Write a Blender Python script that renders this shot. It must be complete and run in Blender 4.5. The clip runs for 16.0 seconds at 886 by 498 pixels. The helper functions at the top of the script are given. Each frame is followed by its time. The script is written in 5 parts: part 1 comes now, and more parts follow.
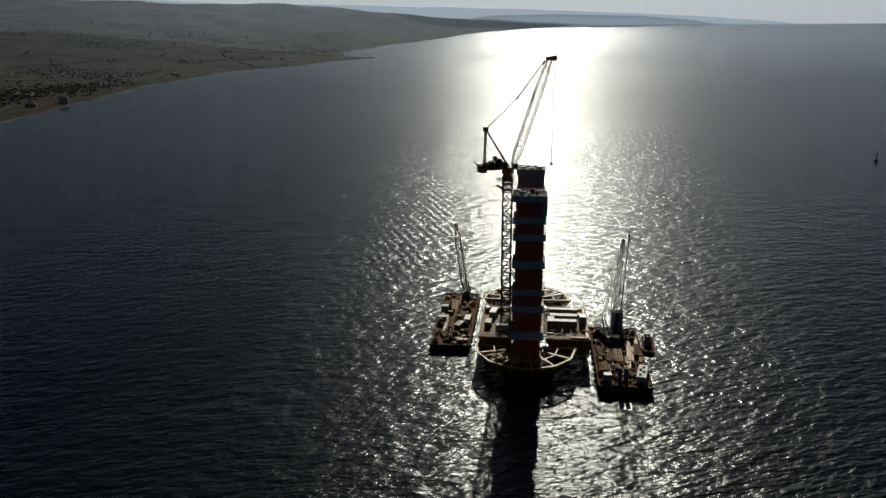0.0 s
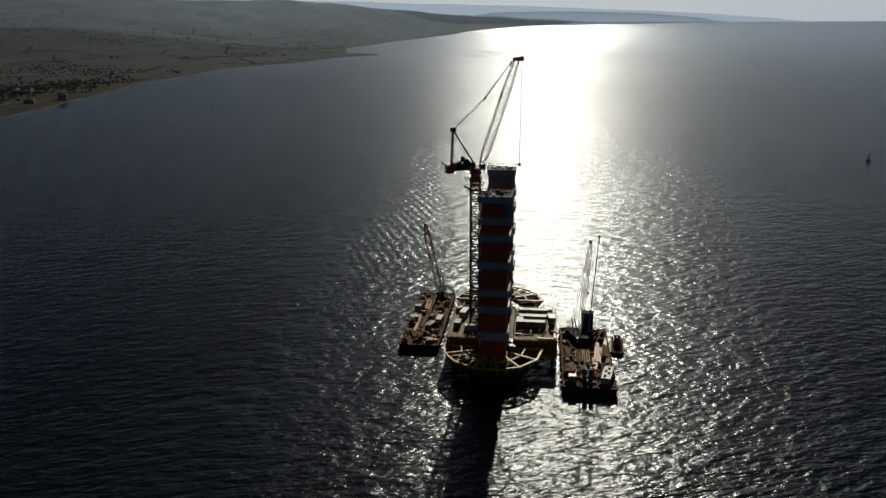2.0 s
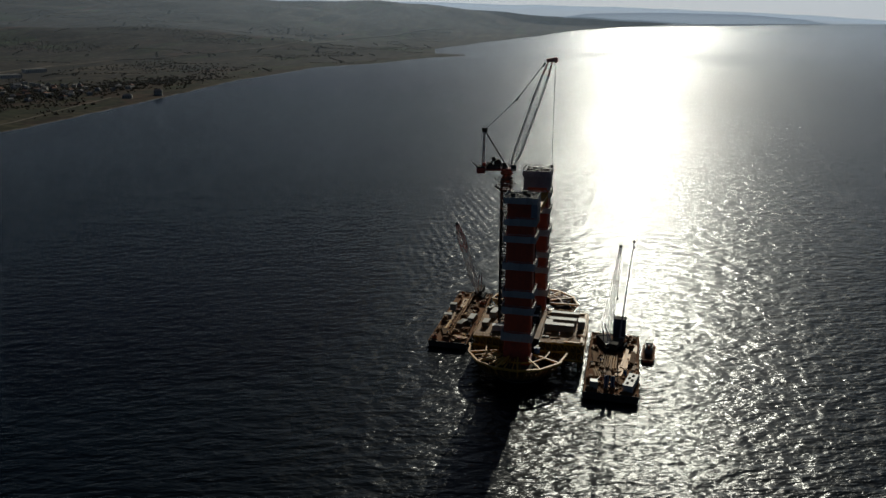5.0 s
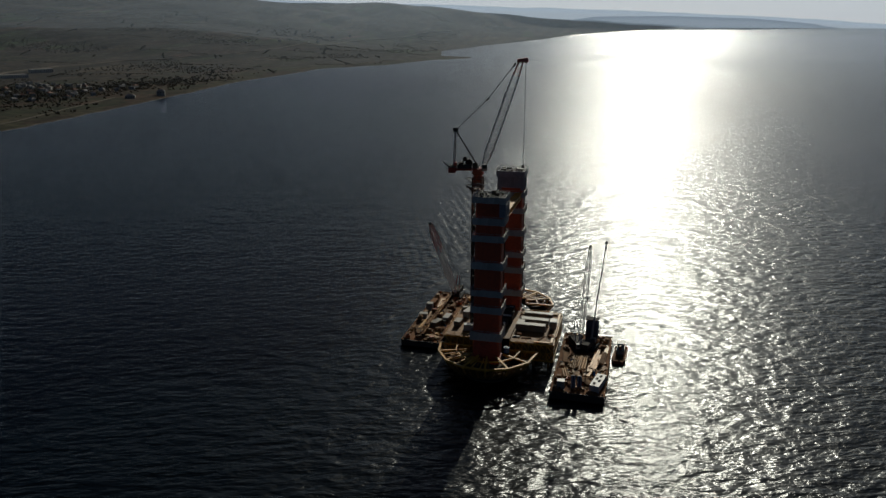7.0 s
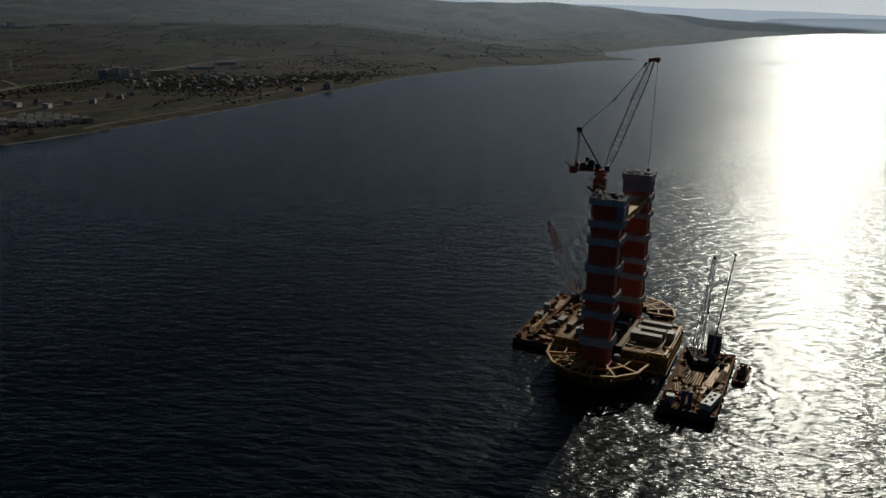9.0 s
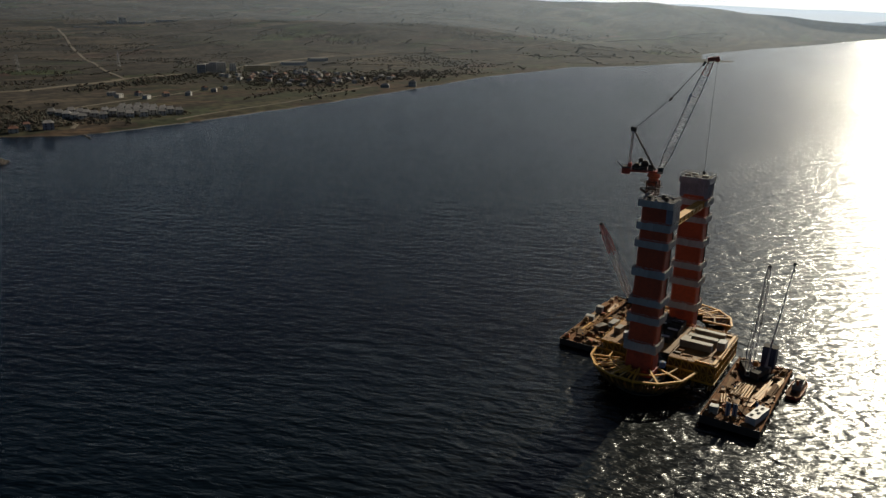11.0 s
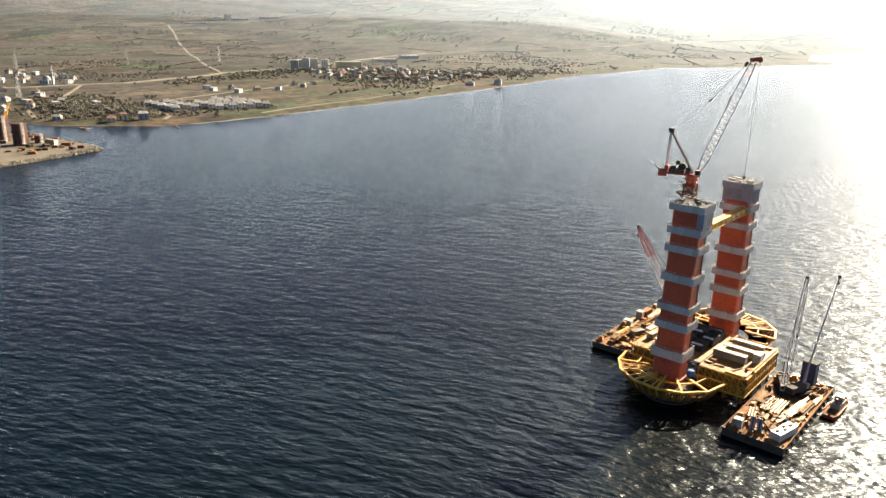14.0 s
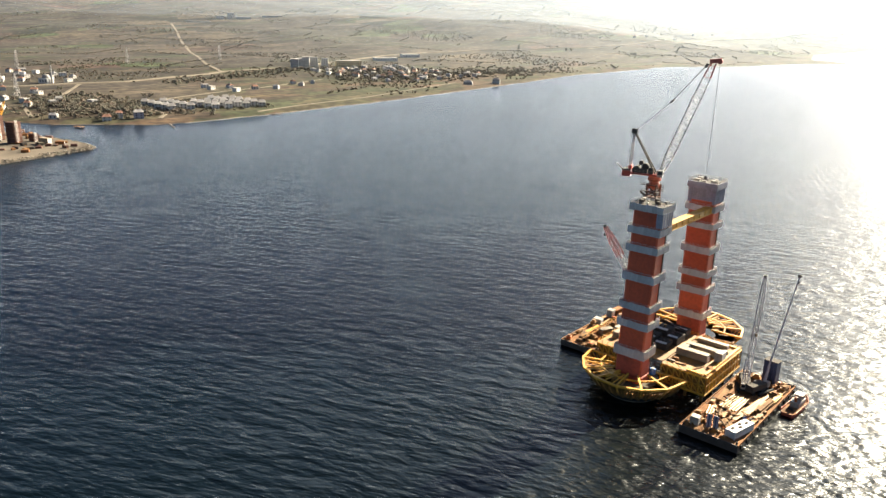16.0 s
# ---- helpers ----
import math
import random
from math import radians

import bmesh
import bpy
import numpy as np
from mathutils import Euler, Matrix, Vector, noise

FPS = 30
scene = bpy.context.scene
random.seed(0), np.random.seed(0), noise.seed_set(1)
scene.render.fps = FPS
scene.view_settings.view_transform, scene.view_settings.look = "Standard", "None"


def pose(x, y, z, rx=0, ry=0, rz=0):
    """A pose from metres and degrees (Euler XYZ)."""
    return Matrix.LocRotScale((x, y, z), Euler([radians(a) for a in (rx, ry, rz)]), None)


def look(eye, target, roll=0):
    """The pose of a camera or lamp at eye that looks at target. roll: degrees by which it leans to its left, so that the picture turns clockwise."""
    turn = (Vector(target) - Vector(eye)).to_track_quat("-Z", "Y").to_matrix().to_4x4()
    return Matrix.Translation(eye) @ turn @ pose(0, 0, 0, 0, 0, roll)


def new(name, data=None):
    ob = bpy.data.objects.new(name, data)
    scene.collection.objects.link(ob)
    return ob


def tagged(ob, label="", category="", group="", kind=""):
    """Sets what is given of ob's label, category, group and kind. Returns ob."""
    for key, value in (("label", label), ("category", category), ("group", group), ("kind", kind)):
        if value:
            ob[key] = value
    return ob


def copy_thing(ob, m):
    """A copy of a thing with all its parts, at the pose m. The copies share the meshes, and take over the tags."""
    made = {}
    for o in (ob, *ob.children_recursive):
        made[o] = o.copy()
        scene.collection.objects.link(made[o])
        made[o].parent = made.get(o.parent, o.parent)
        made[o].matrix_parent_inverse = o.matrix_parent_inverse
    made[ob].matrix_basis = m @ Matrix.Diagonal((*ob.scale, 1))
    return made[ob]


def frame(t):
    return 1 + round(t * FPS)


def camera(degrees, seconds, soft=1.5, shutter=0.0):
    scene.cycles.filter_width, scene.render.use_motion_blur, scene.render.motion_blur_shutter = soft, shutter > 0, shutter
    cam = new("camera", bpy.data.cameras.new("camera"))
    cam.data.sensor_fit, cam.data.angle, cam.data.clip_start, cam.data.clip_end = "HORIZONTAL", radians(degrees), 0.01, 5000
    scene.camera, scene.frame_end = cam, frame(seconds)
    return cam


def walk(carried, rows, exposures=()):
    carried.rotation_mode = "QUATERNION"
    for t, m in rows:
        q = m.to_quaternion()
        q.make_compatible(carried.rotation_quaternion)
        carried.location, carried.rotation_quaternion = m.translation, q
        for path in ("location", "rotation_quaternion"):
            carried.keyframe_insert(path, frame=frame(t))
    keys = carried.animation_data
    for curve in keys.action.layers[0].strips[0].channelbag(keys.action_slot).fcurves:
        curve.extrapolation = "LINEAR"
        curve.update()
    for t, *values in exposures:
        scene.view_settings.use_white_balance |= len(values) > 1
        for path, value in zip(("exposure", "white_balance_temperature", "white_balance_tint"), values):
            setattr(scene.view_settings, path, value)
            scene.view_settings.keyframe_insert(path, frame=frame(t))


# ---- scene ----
cam = camera(60.4, 16.0)
PATH = [
    (0, (-0.17, -292.12, 129.79), (-11.57, -197.01, 101.11), -0.56),
    (0.5, (3.45, -291.42, 130.24), (-8.01, -196.34, 101.45), -0.30),
    (1, (7.10, -290.89, 130.60), (-4.65, -195.88, 101.69), -0.75),
    (1.5, (10.78, -290.50, 130.87), (-1.13, -195.53, 101.91), -0.58),
    (2, (14.48, -290.22, 131.06), (2.35, -195.31, 101.98), -0.44),
    (2.5, (18.19, -290.00, 131.17), (5.85, -195.17, 101.91), -0.54),
    (3, (21.89, -289.81, 131.22), (9.29, -195.02, 101.96), -0.53),
    (3.5, (25.60, -289.63, 131.21), (9.38, -195.38, 101.99), -0.60),
    (3.7, (27.08, -289.55, 131.19), (8.68, -195.69, 102.01), -0.87),
    (6, (43.85, -287.90, 130.45), (20.12, -195.11, 101.69), -0.12),
    (6.5, (47.41, -287.26, 130.20), (23.51, -194.47, 101.59), -0.10),
    (7, (50.95, -286.49, 129.94), (26.73, -193.78, 101.33), 0.03),
    (7.5, (54.45, -285.59, 129.66), (28.84, -193.22, 101.17), 0.10),
    (8, (57.91, -284.56, 129.38), (26.14, -194.10, 100.95), -0.13),
    (8.5, (61.34, -283.38, 129.11), (22.30, -195.86, 100.52), 0.23),
    (10.8, (76.68, -276.26, 128.04), (26.73, -194.60, 99.12), 1.11),
    (11, (77.99, -275.53, 127.97), (25.47, -195.52, 98.97), 1.11),
    (11.5, (81.24, -273.64, 127.84), (22.80, -197.95, 98.58), 1.26),
    (12, (84.47, -271.68, 127.75), (23.48, -198.10, 98.31), 1.33),
    (12.5, (87.69, -269.67, 127.71), (26.18, -196.52, 98.29), 1.31),
    (13, (90.91, -267.64, 127.74), (29.26, -194.60, 98.34), 1.34),
    (13.5, (94.12, -265.61, 127.83), (32.36, -192.68, 98.41), 1.41),
    (14, (97.35, -263.61, 127.99), (35.45, -190.79, 98.57), 1.43),
    (14.5, (100.59, -261.68, 128.22), (38.61, -188.96, 98.74), 1.51),
    (15, (103.86, -259.85, 128.54), (41.72, -187.28, 99.00), 1.45),
    (15.5, (107.16, -258.16, 128.95), (44.91, -185.71, 99.37), 1.52),
    (16, (110.51, -256.65, 129.46), (48.10, -184.35, 99.84), 1.46),
]
EXPOSURES = [(0.0, -1.2, 5150, 8), (8.5, -1.15, 5150, 8), (11.0, -0.12, 5600, 9), (11.5, 0.76, 5750, 10), (12.0, 1.47, 5850, 10), (12.5, 1.95, 5900, 10), (13.0, 2.2, 5900, 10), (16.0, 2.45, 5900, 10)]
walk(cam, [(t, look(eye, target, roll)) for t, eye, target, roll in PATH], EXPOSURES)

# ---- world and sun ----
SUN_AZ, SUN_EL = 1.8, 28.0      # degrees: from +y towards +x, and above the horizon
world = bpy.data.worlds.new("world")
scene.world = world
world.use_nodes = True
sky = world.node_tree.nodes.new("ShaderNodeTexSky")
sky.sky_type, sky.sun_disc = "NISHITA", False
sky.sun_elevation, sky.sun_rotation = radians(SUN_EL), radians(SUN_AZ)
sky.air_density, sky.dust_density, sky.ozone_density = 1.0, 1.1, 1.6
world.node_tree.links.new(sky.outputs[0], world.node_tree.nodes["Background"].inputs[0])
world.node_tree.nodes["Background"].inputs[1].default_value = 0.0215
sun_way = Vector((math.sin(radians(SUN_AZ)) * math.cos(radians(SUN_EL)), math.cos(radians(SUN_AZ)) * math.cos(radians(SUN_EL)), math.sin(radians(SUN_EL))))
sun = new("sun", bpy.data.lights.new("sun", "SUN"))
sun.data.energy, sun.data.angle, sun.data.color = 5.0, radians(0.53), (1.0, 0.84, 0.56)
sun.matrix_world = look(sun_way * 1000, (0, 0, 0))


# ---- materials ----
def node_mat(name):
    m = bpy.data.materials.new(name)
    m.use_nodes = True
    return m, m.node_tree.nodes, m.node_tree.links, m.node_tree.nodes["Principled BSDF"]


def ramp(nodes, stops):
    r = nodes.new("ShaderNodeValToRGB")
    while len(r.color_ramp.elements) < len(stops):
        r.color_ramp.elements.new(0.5)
    for e, (p, c) in zip(r.color_ramp.elements, stops):
        e.position, e.color = p, (*c, 1)
    return r


def noise_tex(nodes, links, scale, detail=4.0, stretch=None, space="Object", turn=0.0):
    n = nodes.new("ShaderNodeTexNoise")
    n.inputs["Scale"].default_value, n.inputs["Detail"].default_value = scale, detail
    src = nodes.new("ShaderNodeTexCoord").outputs[space]
    if stretch:
        mp = nodes.new("ShaderNodeMapping")
        mp.vector_type = "TEXTURE"
        mp.inputs["Scale"].default_value = [1 / v for v in stretch]
        mp.inputs["Rotation"].default_value = (0, 0, radians(turn))
        links.new(src, mp.inputs[0])
        src = mp.outputs[0]
    links.new(src, n.inputs["Vector"])
    return n


def worn(name, colour, dark=0.55, rough=0.6, metal=0.0, grain=1.2, patch=0.12, bump=0.03, spread=0.12, streak=None):
    """A painted or bare surface with large patches, fine grain and a little relief; pieces vary by their own random."""
    m, nodes, links, bsdf = node_mat(name)
    big = noise_tex(nodes, links, patch, 5.0, streak)
    fine = noise_tex(nodes, links, grain, 6.0)
    c = Vector(colour)
    r = ramp(nodes, [(0.3, tuple(c * dark)), (0.52, tuple(c)), (0.75, tuple(min(1.0, v * 1.15) for v in c))])
    links.new(big.outputs[0], r.inputs[0])
    mix = nodes.new("ShaderNodeMix")
    mix.data_type, mix.blend_type = "RGBA", "MULTIPLY"
    mix.inputs[0].default_value = 0.5
    g = ramp(nodes, [(0.3, (0.55, 0.53, 0.5)), (0.6, (1, 1, 1))])
    links.new(fine.outputs[0], g.inputs[0])
    links.new(r.outputs[0], mix.inputs[6])
    links.new(g.outputs[0], mix.inputs[7])
    info = nodes.new("ShaderNodeObjectInfo")
    hsv = nodes.new("ShaderNodeHueSaturation")
    ma = nodes.new("ShaderNodeMapRange")
    ma.inputs[3].default_value, ma.inputs[4].default_value = 1.0 - spread, 1.0 + spread
    links.new(info.outputs["Random"], ma.inputs[0])
    links.new(ma.outputs[0], hsv.inputs["Value"])
    links.new(mix.outputs[2], hsv.inputs["Color"])
    links.new(hsv.outputs[0], bsdf.inputs["Base Color"])
    rr = nodes.new("ShaderNodeMapRange")
    rr.inputs[3].default_value, rr.inputs[4].default_value = max(0.05, rough - 0.15), min(1.0, rough + 0.15)
    links.new(fine.outputs[0], rr.inputs[0])
    links.new(rr.outputs[0], bsdf.inputs["Roughness"])
    bsdf.inputs["Metallic"].default_value = metal
    if rough >= 0.8:
        bsdf.inputs["Specular IOR Level"].default_value = 0.15
    b = nodes.new("ShaderNodeBump")
    b.inputs["Strength"].default_value, b.inputs["Distance"].default_value = 0.6, bump
    links.new(fine.outputs[0], b.inputs["Height"])
    links.new(b.outputs[0], bsdf.inputs["Normal"])
    return m


def island_mat(name, colours, rough=0.8, bump=0.0):
    """For joined pieces: each island takes a colour of its own."""
    m, nodes, links, bsdf = node_mat(name)
    geo = nodes.new("ShaderNodeNewGeometry")
    r = ramp(nodes, [(i / len(colours), c) for i, c in enumerate(colours)])
    r.color_ramp.interpolation = "CONSTANT"
    links.new(geo.outputs["Random Per Island"], r.inputs[0])
    n = noise_tex(nodes, links, 0.8, 5.0)
    mix = nodes.new("ShaderNodeMix")
    mix.data_type, mix.blend_type = "RGBA", "MULTIPLY"
    mix.inputs[0].default_value = 0.5
    g = ramp(nodes, [(0.35, (0.5, 0.5, 0.5)), (0.65, (1, 1, 1))])
    links.new(n.outputs[0], g.inputs[0])
    links.new(r.outputs[0], mix.inputs[6])
    links.new(g.outputs[0], mix.inputs[7])
    links.new(mix.outputs[2], bsdf.inputs["Base Color"])
    bsdf.inputs["Roughness"].default_value = rough
    return m


def sea_mat():
    m, nodes, links, bsdf = node_mat("sea_water")
    chop = noise_tex(nodes, links, 1.0, 3.0, (0.2, 0.5, 0.2), turn=20)
    swell = noise_tex(nodes, links, 1.0, 2.0, (0.095, 0.21, 0.05), turn=24)
    longer = noise_tex(nodes, links, 1.0, 2.0, (0.026, 0.06, 0.03), turn=14)
    ripple = noise_tex(nodes, links, 1.0, 3.0, (0.42, 1.0, 0.6), turn=14)
    broad = noise_tex(nodes, links, 1.0, 3.0, (0.0045, 0.003, 0.003))
    gust = nodes.new("ShaderNodeMapRange")
    gust.inputs[1].default_value, gust.inputs[2].default_value = 0.3, 0.7
    gust.inputs[3].default_value, gust.inputs[4].default_value = 0.7, 1.08
    links.new(broad.outputs[0], gust.inputs[0])
    # rings spreading from the moored barge and from the foundations
    place = nodes.new("ShaderNodeTexCoord").outputs["Object"]
    rings = []
    for centre, reach, wave in (((44, -16, 0), (14, 120), 6.5), ((0, 4, 0), (30, 190), 8.0)):
        far = nodes.new("ShaderNodeVectorMath")
        far.operation = "DISTANCE"
        far.inputs[1].default_value = centre
        links.new(place, far.inputs[0])
        wobble = nodes.new("ShaderNodeMath")
        wobble.operation = "MULTIPLY_ADD"
        wobble.inputs[1].default_value = 16.0
        links.new(swell.outputs[0], wobble.inputs[0])
        links.new(far.outputs["Value"], wobble.inputs[2])
        phase = nodes.new("ShaderNodeMath")
        phase.operation = "MULTIPLY"
        phase.inputs[1].default_value = 2 * math.pi / wave
        links.new(wobble.outputs[0], phase.inputs[0])
        crest = nodes.new("ShaderNodeMath")
        crest.operation = "SINE"
        links.new(phase.outputs[0], crest.inputs[0])
        fade = nodes.new("ShaderNodeMapRange")
        fade.inputs[1].default_value, fade.inputs[2].default_value = reach
        fade.inputs[3].default_value, fade.inputs[4].default_value = 1.0, 0.0
        links.new(far.outputs["Value"], fade.inputs[0])
        tall = nodes.new("ShaderNodeMath")
        tall.operation = "MULTIPLY"
        links.new(crest.outputs[0], tall.inputs[0])
        links.new(fade.outputs[0], tall.inputs[1])
        rings.append(tall)
    # a passing boat's wake: short crests in a long band beside the foundations
    split = nodes.new("ShaderNodeSeparateXYZ")
    links.new(place, split.inputs[0])

    def calc(op, a, b, c=None):
        n = nodes.new("ShaderNodeMath")
        n.operation = op
        for k, v in enumerate((a, b, c)):
            if v is None:
                continue
            if isinstance(v, (int, float)):
                n.inputs[k].default_value = v
            else:
                links.new(v, n.inputs[k])
        return n.outputs[0]
    across = calc("MULTIPLY_ADD", split.outputs[0], 0.92, calc("MULTIPLY_ADD", split.outputs[1], 0.4, calc("MULTIPLY", swell.outputs[0], 8.0)))
    train = calc("SINE", calc("MULTIPLY", across, 2 * math.pi / 5.6), 0)
    wander = calc("MULTIPLY_ADD", longer.outputs[0], 70.0, -35.0)
    aside = calc("ABSOLUTE", calc("ADD", calc("ADD", split.outputs[0], 72.0), wander), 0)
    band = nodes.new("ShaderNodeMapRange")
    band.inputs[1].default_value, band.inputs[2].default_value, band.inputs[3].default_value, band.inputs[4].default_value = 6.0, 30.0, 1.0, 0.0
    links.new(aside, band.inputs[0])
    ends = nodes.new("ShaderNodeMapRange")
    ends.inputs[1].default_value, ends.inputs[2].default_value, ends.inputs[3].default_value, ends.inputs[4].default_value = 450.0, 900.0, 1.0, 0.0
    links.new(split.outputs[1], ends.inputs[0])
    start = nodes.new("ShaderNodeMapRange")
    start.inputs[1].default_value, start.inputs[2].default_value = 10.0, 120.0
    links.new(split.outputs[1], start.inputs[0])
    wake = nodes.new("ShaderNodeMath")
    wake.operation = "MULTIPLY"
    links.new(calc("MULTIPLY", train, band.outputs[0]), wake.inputs[0])
    links.new(calc("MULTIPLY", ends.outputs[0], start.outputs[0]), wake.inputs[1])
    last = None
    for tex, dist in (rings[0], 0.06), (rings[1], 0.03), (wake, 0.1), (longer, 1.1), (swell, 1.3), (chop, 0.62), (ripple, 0.26):
        b = nodes.new("ShaderNodeBump")
        b.inputs["Distance"].default_value = dist
        links.new(gust.outputs[0], b.inputs["Strength"])
        links.new(tex.outputs[0], b.inputs["Height"])
        if last:
            links.new(last.outputs[0], b.inputs["Normal"])
        last = b
    links.new(last.outputs[0], bsdf.inputs["Normal"])
    col = ramp(nodes, [(0.35, (0.0002, 0.0012, 0.0016)), (0.65, (0.0004, 0.0022, 0.0026))])
    links.new(broad.outputs[0], col.inputs[0])
    foam_n = noise_tex(nodes, links, 1.0, 6.0, (0.09, 0.2, 0.16), turn=20)
    foam = ramp(nodes, [(0.775, (0, 0, 0)), (0.81, (1, 1, 1))])
    links.new(foam_n.outputs[0], foam.inputs[0])
    mix = nodes.new("ShaderNodeMix")
    mix.data_type = "RGBA"
    links.new(foam.outputs[0], mix.inputs[0])
    links.new(col.outputs[0], mix.inputs[6])
    mix.inputs[7].default_value = (0.55, 0.58, 0.6, 1)
    links.new(mix.outputs[2], bsdf.inputs["Base Color"])
    rg = nodes.new("ShaderNodeMapRange")
    rg.inputs[3].default_value, rg.inputs[4].default_value = 0.245, 0.9
    links.new(foam.outputs[0], rg.inputs[0])
    links.new(rg.outputs[0], bsdf.inputs["Roughness"])
    bsdf.inputs["IOR"].default_value = 1.33
    return m


def land_mat():
    """Fields as a patchwork of cells, scrub between them, and sand by the water."""
    m, nodes, links, bsdf = node_mat("field_soil_and_grass")
    tc = nodes.new("ShaderNodeTexCoord")
    wob = nodes.new("ShaderNodeTexNoise")
    wob.inputs["Scale"].default_value = 0.004
    links.new(tc.outputs["Object"], wob.inputs["Vector"])
    add = nodes.new("ShaderNodeVectorMath")
    add.operation = "MULTIPLY_ADD"
    add.inputs[1].default_value = (60, 60, 0)
    links.new(wob.outputs[1], add.inputs[0])
    links.new(tc.outputs["Object"], add.inputs[2])
    mp = nodes.new("ShaderNodeMapping")
    mp.inputs["Scale"].default_value = (0.0125, 0.0042, 0)
    mp.inputs["Rotation"].default_value = (0, 0, 0.12)
    links.new(add.outputs[0], mp.inputs[0])
    vor = nodes.new("ShaderNodeTexVoronoi")
    vor.distance = "CHEBYCHEV"
    vor.inputs["Scale"].default_value = 1.0
    links.new(mp.outputs[0], vor.inputs["Vector"])
    sep = nodes.new("ShaderNodeSeparateColor")
    links.new(vor.outputs["Color"], sep.inputs[0])
    fields = ramp(nodes, [(0.0, (0.031, 0.028, 0.021)), (0.16, (0.074, 0.057, 0.042)), (0.3, (0.045, 0.055, 0.022)), (0.45, (0.090, 0.070, 0.048)),
                          (0.6, (0.026, 0.027, 0.019)), (0.72, (0.104, 0.080, 0.052)), (0.84, (0.058, 0.080, 0.028)), (0.93, (0.090, 0.050, 0.038))])
    fields.color_ramp.interpolation = "CONSTANT"
    links.new(sep.outputs[0], fields.inputs[0])
    scrub_n = noise_tex(nodes, links, 0.0028, 8.0)
    scrub = ramp(nodes, [(0.40, (0, 0, 0)), (0.52, (0.8, 0.8, 0.8))])
    links.new(scrub_n.outputs[0], scrub.inputs[0])
    mix = nodes.new("ShaderNodeMix")
    mix.data_type = "RGBA"
    links.new(scrub.outputs[0], mix.inputs[0])
    links.new(fields.outputs[0], mix.inputs[6])
    mix.inputs[7].default_value = (0.062, 0.050, 0.042, 1)
    fine = noise_tex(nodes, links, 0.03, 8.0, (1.0, 0.35, 1.0))
    fr = ramp(nodes, [(0.35, (0.45, 0.45, 0.45)), (0.65, (1.2, 1.16, 1.08))])
    links.new(fine.outputs[0], fr.inputs[0])
    mul = nodes.new("ShaderNodeMix")
    mul.data_type, mul.blend_type = "RGBA", "MULTIPLY"
    mul.inputs[0].default_value = 0.85
    links.new(mix.outputs[2], mul.inputs[6])
    links.new(fr.outputs[0], mul.inputs[7])
    xyz = nodes.new("ShaderNodeSeparateXYZ")
    links.new(tc.outputs["Object"], xyz.inputs[0])
    sandz = nodes.new("ShaderNodeMapRange")
    sandz.inputs[1].default_value, sandz.inputs[2].default_value = 0.12, 0.4
    sandz.inputs[3].default_value, sandz.inputs[4].default_value = 1.0, 0.0
    links.new(xyz.outputs[2], sandz.inputs[0])
    low = nodes.new("ShaderNodeMapRange")
    low.inputs[1].default_value, low.inputs[2].default_value = 2.5, 5.0
    low.inputs[3].default_value, low.inputs[4].default_value = 0.9, 0.0
    links.new(xyz.outputs[2], low.inputs[0])
    meadow = nodes.new("ShaderNodeMix")
    meadow.data_type = "RGBA"
    links.new(low.outputs[0], meadow.inputs[0])
    links.new(mul.outputs[2], meadow.inputs[6])
    plots = nodes.new("ShaderNodeTexVoronoi")
    plots.distance = "CHEBYCHEV"
    plots.inputs["Scale"].default_value = 1.0
    mp2 = nodes.new("ShaderNodeMapping")
    mp2.inputs["Scale"].default_value = (0.026, 0.011, 0)
    mp2.inputs["Rotation"].default_value = (0, 0, 0.3)
    links.new(add.outputs[0], mp2.inputs[0])
    links.new(mp2.outputs[0], plots.inputs["Vector"])
    hue = nodes.new("ShaderNodeSeparateColor")
    links.new(plots.outputs["Color"], hue.inputs[0])
    crop = ramp(nodes, [(0.0, (0.062, 0.060, 0.028)), (0.25, (0.095, 0.058, 0.032)), (0.45, (0.048, 0.058, 0.024)), (0.6, (0.068, 0.046, 0.030)), (0.78, (0.078, 0.066, 0.034))])
    crop.color_ramp.interpolation = "CONSTANT"
    links.new(hue.outputs[0], crop.inputs[0])
    tuft = nodes.new("ShaderNodeMix")
    tuft.data_type, tuft.blend_type = "RGBA", "MULTIPLY"
    tuft.inputs[0].default_value = 0.8
    links.new(crop.outputs[0], tuft.inputs[6])
    links.new(fr.outputs[0], tuft.inputs[7])
    links.new(tuft.outputs[2], meadow.inputs[6 + 1])
    sm = nodes.new("ShaderNodeMix")
    sm.data_type = "RGBA"
    links.new(sandz.outputs[0], sm.inputs[0])
    links.new(meadow.outputs[2], sm.inputs[6])
    sm.inputs[7].default_value = (0.14, 0.10, 0.065, 1)
    tone = nodes.new("ShaderNodeHueSaturation")
    tone.inputs["Value"].default_value, tone.inputs["Saturation"].default_value = 0.88, 0.85
    clump = noise_tex(nodes, links, 0.075, 6.0)
    bush = ramp(nodes, [(0.40, (0.42, 0.40, 0.40)), (0.5, (0.85, 0.84, 0.82)), (0.62, (1.2, 1.14, 1.08))])
    links.new(clump.outputs[0], bush.inputs[0])
    mottle = nodes.new("ShaderNodeMix")
    mottle.data_type, mottle.blend_type = "RGBA", "MULTIPLY"
    mottle.inputs[0].default_value = 0.85
    links.new(sm.outputs[2], mottle.inputs[6])
    links.new(bush.outputs[0], mottle.inputs[7])
    links.new(mottle.outputs[2], tone.inputs["Color"])
